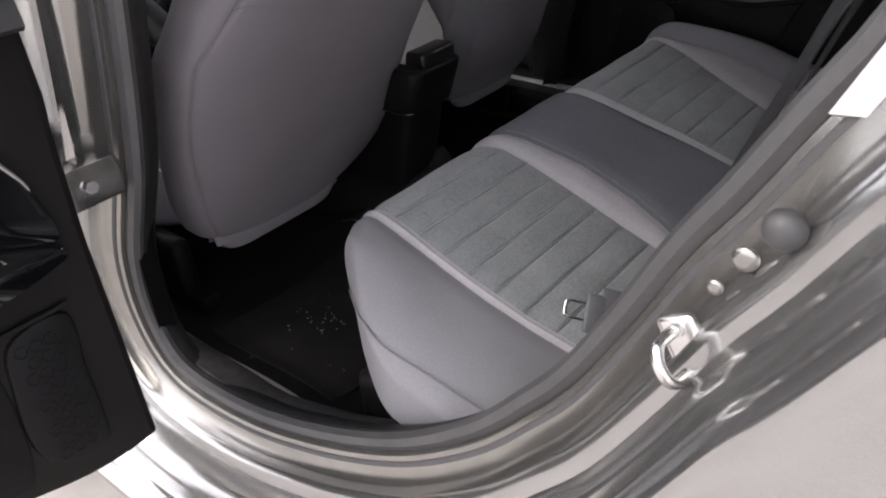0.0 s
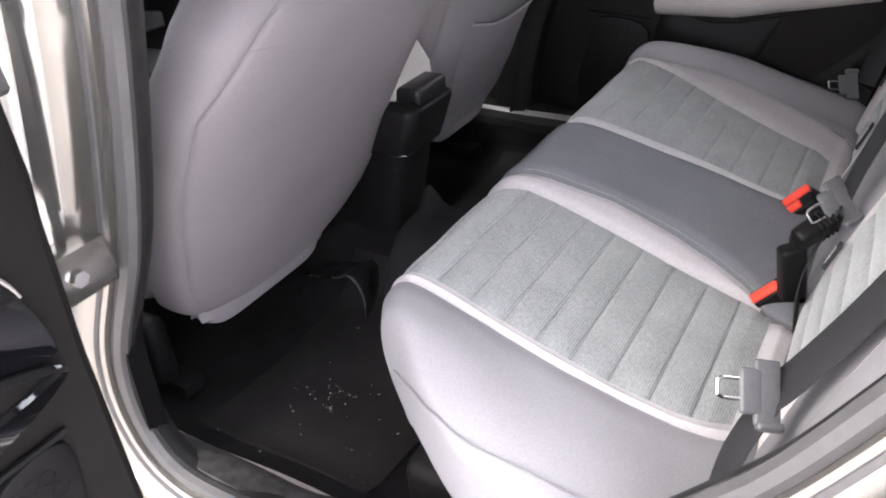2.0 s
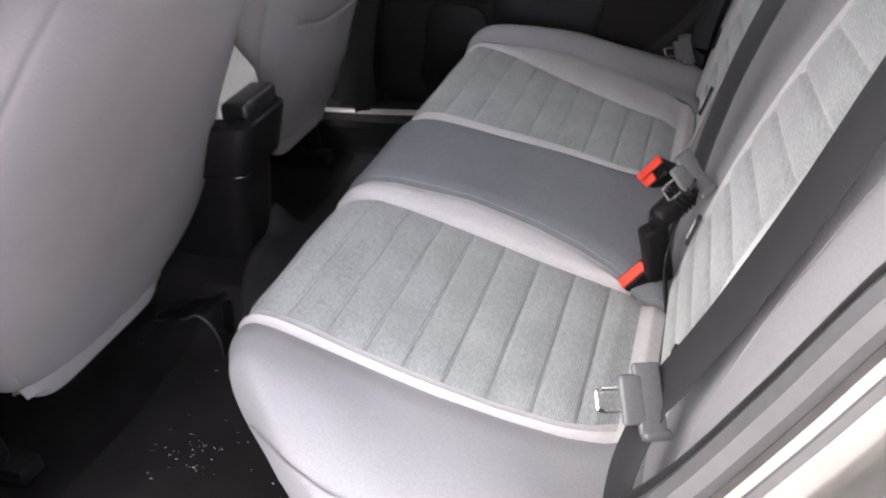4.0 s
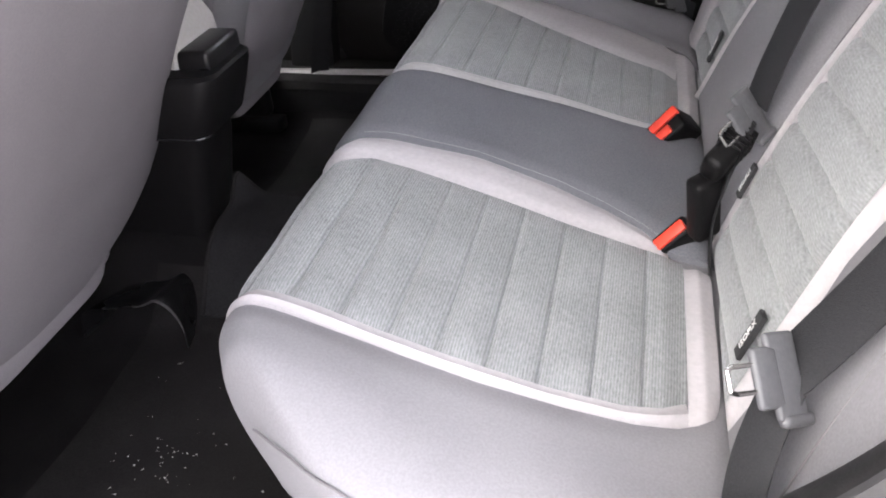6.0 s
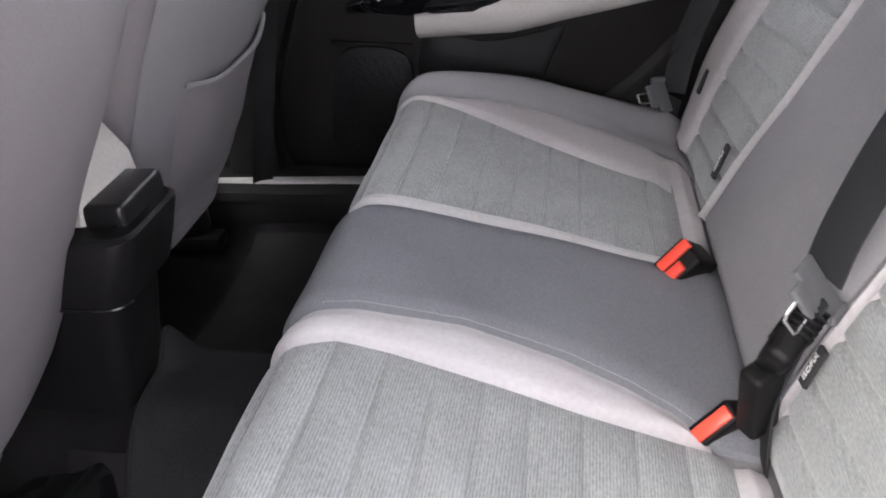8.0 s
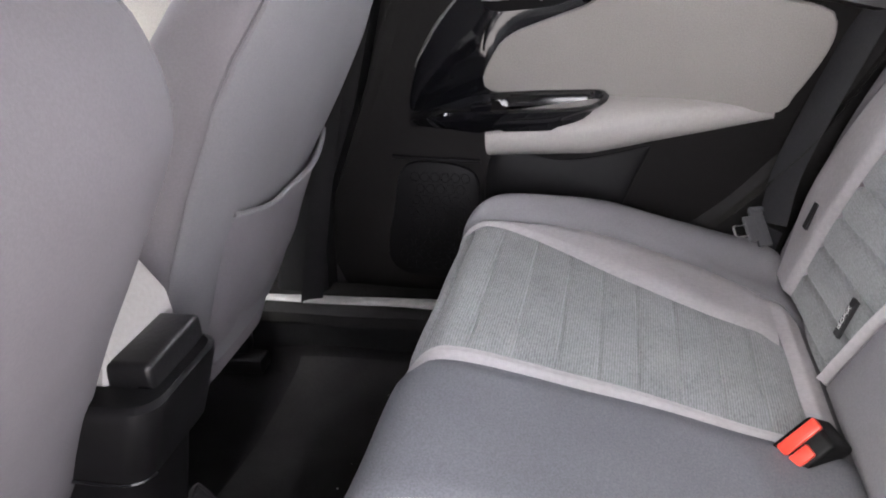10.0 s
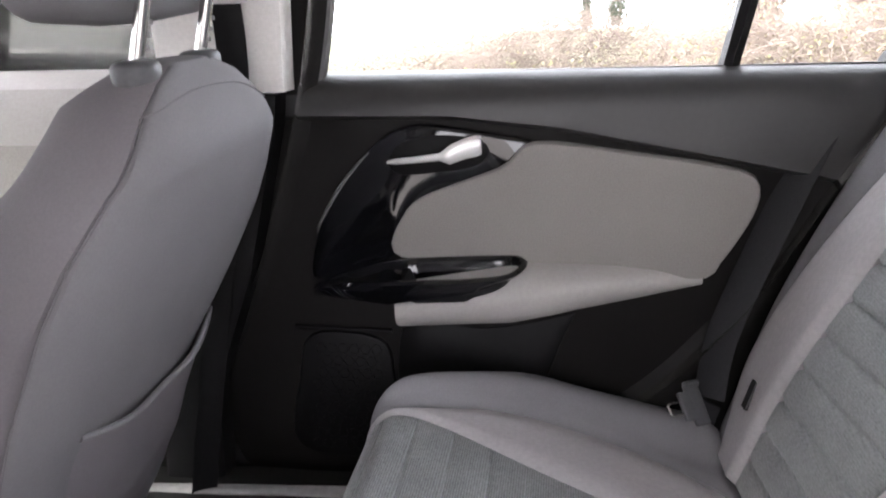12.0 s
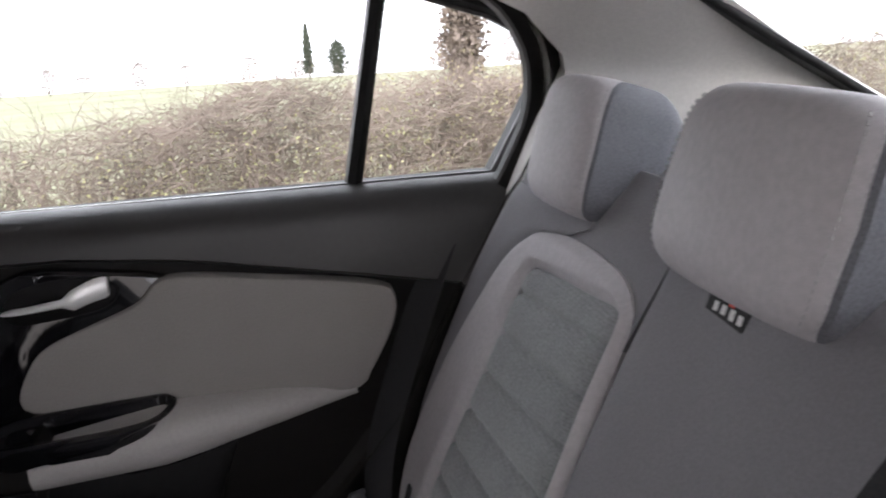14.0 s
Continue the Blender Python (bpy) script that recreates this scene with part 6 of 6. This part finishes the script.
box(bm, (-0.06, -0.07, -0.03), (0.06, 0.07, 0.015), 0.02, 4, wm)
part("hub", bm, M["black"], wheel)
bm = bmesh.new()
tube(bm, [wm @ Vector((0, 0, -0.02)), wm @ Vector((0, 0, -0.30))], 0.035, 12)
part("column", bm, M["black"], wheel)

# ================================================================ outdoors
rng = np.random.default_rng(11)


def strands(n, segs, where, way, bend, length, radius):
    """Many thin bent twigs as one set of three-sided tapering rods."""
    p = where
    d = way / np.linalg.norm(way, axis=1)[:, None]
    verts, faces = [], []
    step = (length / segs)[:, None]
    ends = []
    for k in range(segs + 1):
        side = np.cross(d, (0.31, 0.22, 0.93))
        side /= np.linalg.norm(side, axis=1)[:, None] + 1e-9
        other = np.cross(d, side)
        r = (radius * (1 - 0.8 * k / segs))[:, None]
        for q in (0, 2.094, 4.188):
            verts.append(p + (side * math.cos(q) + other * math.sin(q)) * r)
        ends.append(p)
        d = d + bend + rng.normal(0, 0.16, (n, 3))
        d /= np.linalg.norm(d, axis=1)[:, None]
        p = p + d * step
    verts = np.stack(verts, 1).reshape(-1, 3)
    base = np.arange(n) * 3 * (segs + 1)
    for k in range(segs):
        for i in range(3):
            j = (i + 1) % 3
            faces.append(np.stack([base + 3 * k + i, base + 3 * k + j, base + 3 * k + 3 + j, base + 3 * k + 3 + i], 1))
    return verts, np.concatenate(faces), np.concatenate(ends[2:])


def build_hedge():
    h = thing("hedge", (1, 4.4, ground_height(1, 4.4)), "tangled bare winter hedge with a few yellow-green leaves", "hedge", kind="stuff")
    base = np.array(BASE[h])

    def crest(x):
        return 0.93 + 0.03 * np.clip(x, -2, 4) + 0.05 * np.sin(x * 1.3) + 0.06 * np.sin(x * 2.9 + 1) + 0.04 * np.sin(x * 6.1)

    def thick(x):
        return 0.62 + 0.22 * np.sin(x * 1.1 - 0.4) + 0.16 * np.sin(x * 3.1 + 2)
    sets = []
    # upright stems
    n = 4200
    x = rng.uniform(-7, 9, n)
    w = np.stack([x, rng.normal(4.5, 0.28, n), np.full(n, -0.09)], 1)
    sets.append(strands(n, 6, w, np.stack([rng.normal(0, 0.22, n), rng.normal(0, 0.16, n), np.ones(n)], 1), np.zeros(3), (crest(x) + 0.1) * rng.uniform(0.75, 1.08, n), rng.uniform(0.0030, 0.0075, n)))
    # arching side twigs
    n = 62000
    x = rng.uniform(-7, 9, n)
    keep = rng.uniform(0, 1, n) < thick(x)
    x = x[keep]
    n = len(x)
    z = crest(x) * rng.uniform(0.25, 1.0, n) ** 0.7
    w = np.stack([x, rng.normal(4.5, 0.30, n), z], 1)
    v = np.stack([rng.normal(0, 1.0, n), rng.normal(0, 0.7, n), rng.normal(0.35, 0.5, n)], 1)
    sets.append(strands(n, 4, w, v, np.array((0, 0, -0.10)), rng.uniform(0.10, 0.42, n), rng.uniform(0.0014, 0.0036, n)))
    # long whips above the crest
    n = 420
    x = rng.uniform(-7, 9, n)
    w = np.stack([x, rng.normal(4.5, 0.25, n), crest(x) * 0.9], 1)
    sets.append(strands(n, 6, w, np.stack([rng.normal(0, 0.8, n), rng.normal(0, 0.4, n), np.abs(rng.normal(0.7, 0.4, n))], 1), np.array((0, 0, -0.10)), rng.uniform(0.15, 0.42, n), rng.uniform(0.0014, 0.0024, n)))
    verts, faces, tips, count = [], [], [], 0
    for v, f, e in sets:
        verts.append(v)
        faces.append(f + count)
        tips.append(e)
        count += len(v)
    me = bpy.data.meshes.new("twigs")
    me.from_pydata((np.concatenate(verts) - base).tolist(), [], np.concatenate(faces).tolist())
    me.materials.append(M["twig"])
    ob = new("twigs", me)
    ob.parent = h
    ob["kind"] = "stuff"
    # small dry leaves, in patches
    e = np.concatenate(tips)
    e = e[rng.uniform(0, 1, len(e)) < 0.30 * (0.5 + 0.5 * np.sin(e[:, 0] * 1.9 + 2 * np.sin(e[:, 2] * 4 + e[:, 0] * 0.7))) ** 1.5]
    c = e + rng.normal(0, 0.02, e.shape)
    u = rng.normal(0, 1, e.shape)
    u /= np.linalg.norm(u, axis=1)[:, None]
    t = np.cross(u, rng.normal(0, 1, e.shape))
    t /= np.linalg.norm(t, axis=1)[:, None]
    size = rng.uniform(0.007, 0.016, (len(e), 1))
    verts = np.stack([c - u * size, c + t * size * 0.5, c + u * size, c - t * size * 0.5], 1).reshape(-1, 3) - base
    me = bpy.data.meshes.new("leaves")
    me.from_pydata(verts.tolist(), [], np.arange(len(verts)).reshape(-1, 4).tolist())
    me.materials.append(M["leaf"])
    ob = new("leaves", me)
    ob.parent = h
    ob["kind"] = "stuff"


build_hedge()


def tree(at, height, width, label, mat, slim, n, bare=False):
    at = (at[0], at[1], ground_height(at[0], at[1]))
    t = thing("tree", at, label, "tree")
    bm = bmesh.new()
    tube(bm, [(at[0] + 0.02 * height * math.sin(k), at[1], at[2] + height * 0.95 * k / 8) for k in range(9)], [height * 0.014 * (1 - k / 9) + 0.006 for k in range(9)], 8)
    for k in range(14):
        a, z = rng.uniform(0, 6.28), rng.uniform(0.25, 0.9)
        ln = width * (1 - z * 0.7) * rng.uniform(0.5, 1)
        tube(bm, [(at[0], at[1], at[2] + height * z), (at[0] + ln * 0.6 * math.cos(a), at[1] + ln * 0.6 * math.sin(a), at[2] + height * (z + 0.05)), (at[0] + ln * math.cos(a), at[1] + ln * math.sin(a), at[2] + height * (z + 0.12))], [height * 0.008, height * 0.005, height * 0.002], 5)
    part("trunk", bm, M["bark"], t, "grey bark trunk with limbs")
    verts, faces = [], []
    for k in range(int(n * (2.2 if bare else 1.5))):
        z = rng.uniform(0.12, 1.0)
        prof = (1 - z) ** 0.6 if slim else math.sin(min(1, z * 1.05) * math.pi) ** 0.6
        a, rr = rng.uniform(0, 6.28), width * prof * math.sqrt(rng.uniform(0.1, 1)) * (0.75 + 0.35 * math.sin(5 * z + 3 * math.sin(k * 0.01)))
        c = np.array((rr * math.cos(a), rr * math.sin(a), height * z))
        s = (0.05 + 0.012 * height) * rng.uniform(0.6, 1.5) * (0.8 if bare else 1.2)
        u, w = rng.normal(0, 1, 3), rng.normal(0, 1, 3)
        u /= np.linalg.norm(u)
        w = np.cross(u, w)
        w /= np.linalg.norm(w)
        i = len(verts)
        verts += [tuple(c - u * s), tuple(c + w * s * 0.6), tuple(c + u * s), tuple(c - w * s * 0.6)]
        faces.append((i, i + 1, i + 2, i + 3))
    me = bpy.data.meshes.new("crown")
    me.from_pydata(verts, [], faces)
    me.materials.append(M[mat])
    ob = new("crown", me)
    ob.parent = t
    return t


tree((2.3, 90, 0), 6.0, 0.8, "slim dark evergreen beyond the hedge", "tree", True, 1500)
tree((5.5, 90, 0), 4.2, 1.5, "round dark evergreen beyond the hedge", "tree", False, 1500)
tree((5.9, 25, 0), 3.4, 0.9, "bare winter tree with brown twigs", "twig", False, 3600, True)
tree((9.6, 27, 0), 2.6, 1.2, "bare winter tree with brown twigs", "twig", False, 2600, True)
for x, dist, high, wide in ((-54, 160, 5.2, 5.0), (-46, 165, 5.4, 4.0), (-36, 150, 3.2, 5.0), (-28, 160, 5.4, 4.4), (-19, 155, 4.2, 5.0), (-8, 165, 5.2, 5.0), (2, 150, 3.6, 4.0), (15, 160, 4.8, 5.0), (28, 150, 5.5, 5.0), (40, 140, 6.0, 5.0)):
    tree((x, dist, 0), high, wide, "far rounded winter tree", "twig", False, 1500, True)
tree((46, 26, 0), 5.4, 2.6, "far rounded winter tree", "twig", False, 1400, True)
tree((60, 24, 0), 5.8, 3.0, "far rounded winter tree", "leaf", False, 1400)


def house(x, y, w, d, h):
    z = ground_height(x, y)
    hs = thing("house", (x, y, z), "far pale rendered house with a brown tiled roof", "house", "far houses")
    bm = bmesh.new()
    box(bm, (x - w / 2, y - d / 2, z - 1), (x + w / 2, y + d / 2, z + h), 0.02, 1)
    part("wall", bm, M["wall"], hs)
    bm = bmesh.new()
    e = 0.4
    v = [bm.verts.new(q) for q in ((x - w / 2 - e, y - d / 2 - e, z + h), (x + w / 2 + e, y - d / 2 - e, z + h), (x + w / 2 + e, y + d / 2 + e, z + h), (x - w / 2 - e, y + d / 2 + e, z + h), (x - w / 2, y, z + h * 1.5), (x + w / 2, y, z + h * 1.5))]
    for f in ((0, 1, 5, 4), (2, 3, 4, 5), (0, 4, 3), (1, 2, 5), (0, 3, 2, 1)):
        bm.faces.new([v[i] for i in f])
    part("roof", bm, M["roof"], hs)
    for k in range(3):
        for q in range(2):
            bm = bmesh.new()
            wx, wz = x - w / 2 + w * (k + 0.7) / 3.4, z + h * (0.25 + 0.4 * q)
            box(bm, (wx - 0.4, y - d / 2 - 0.05, wz - 0.5), (wx + 0.4, y - d / 2 + 0.05, wz + 0.5), 0.02, 1)
            part("window", bm, M["black"], hs, "dark window")


house(95, 45, 12, 8, 7.0)
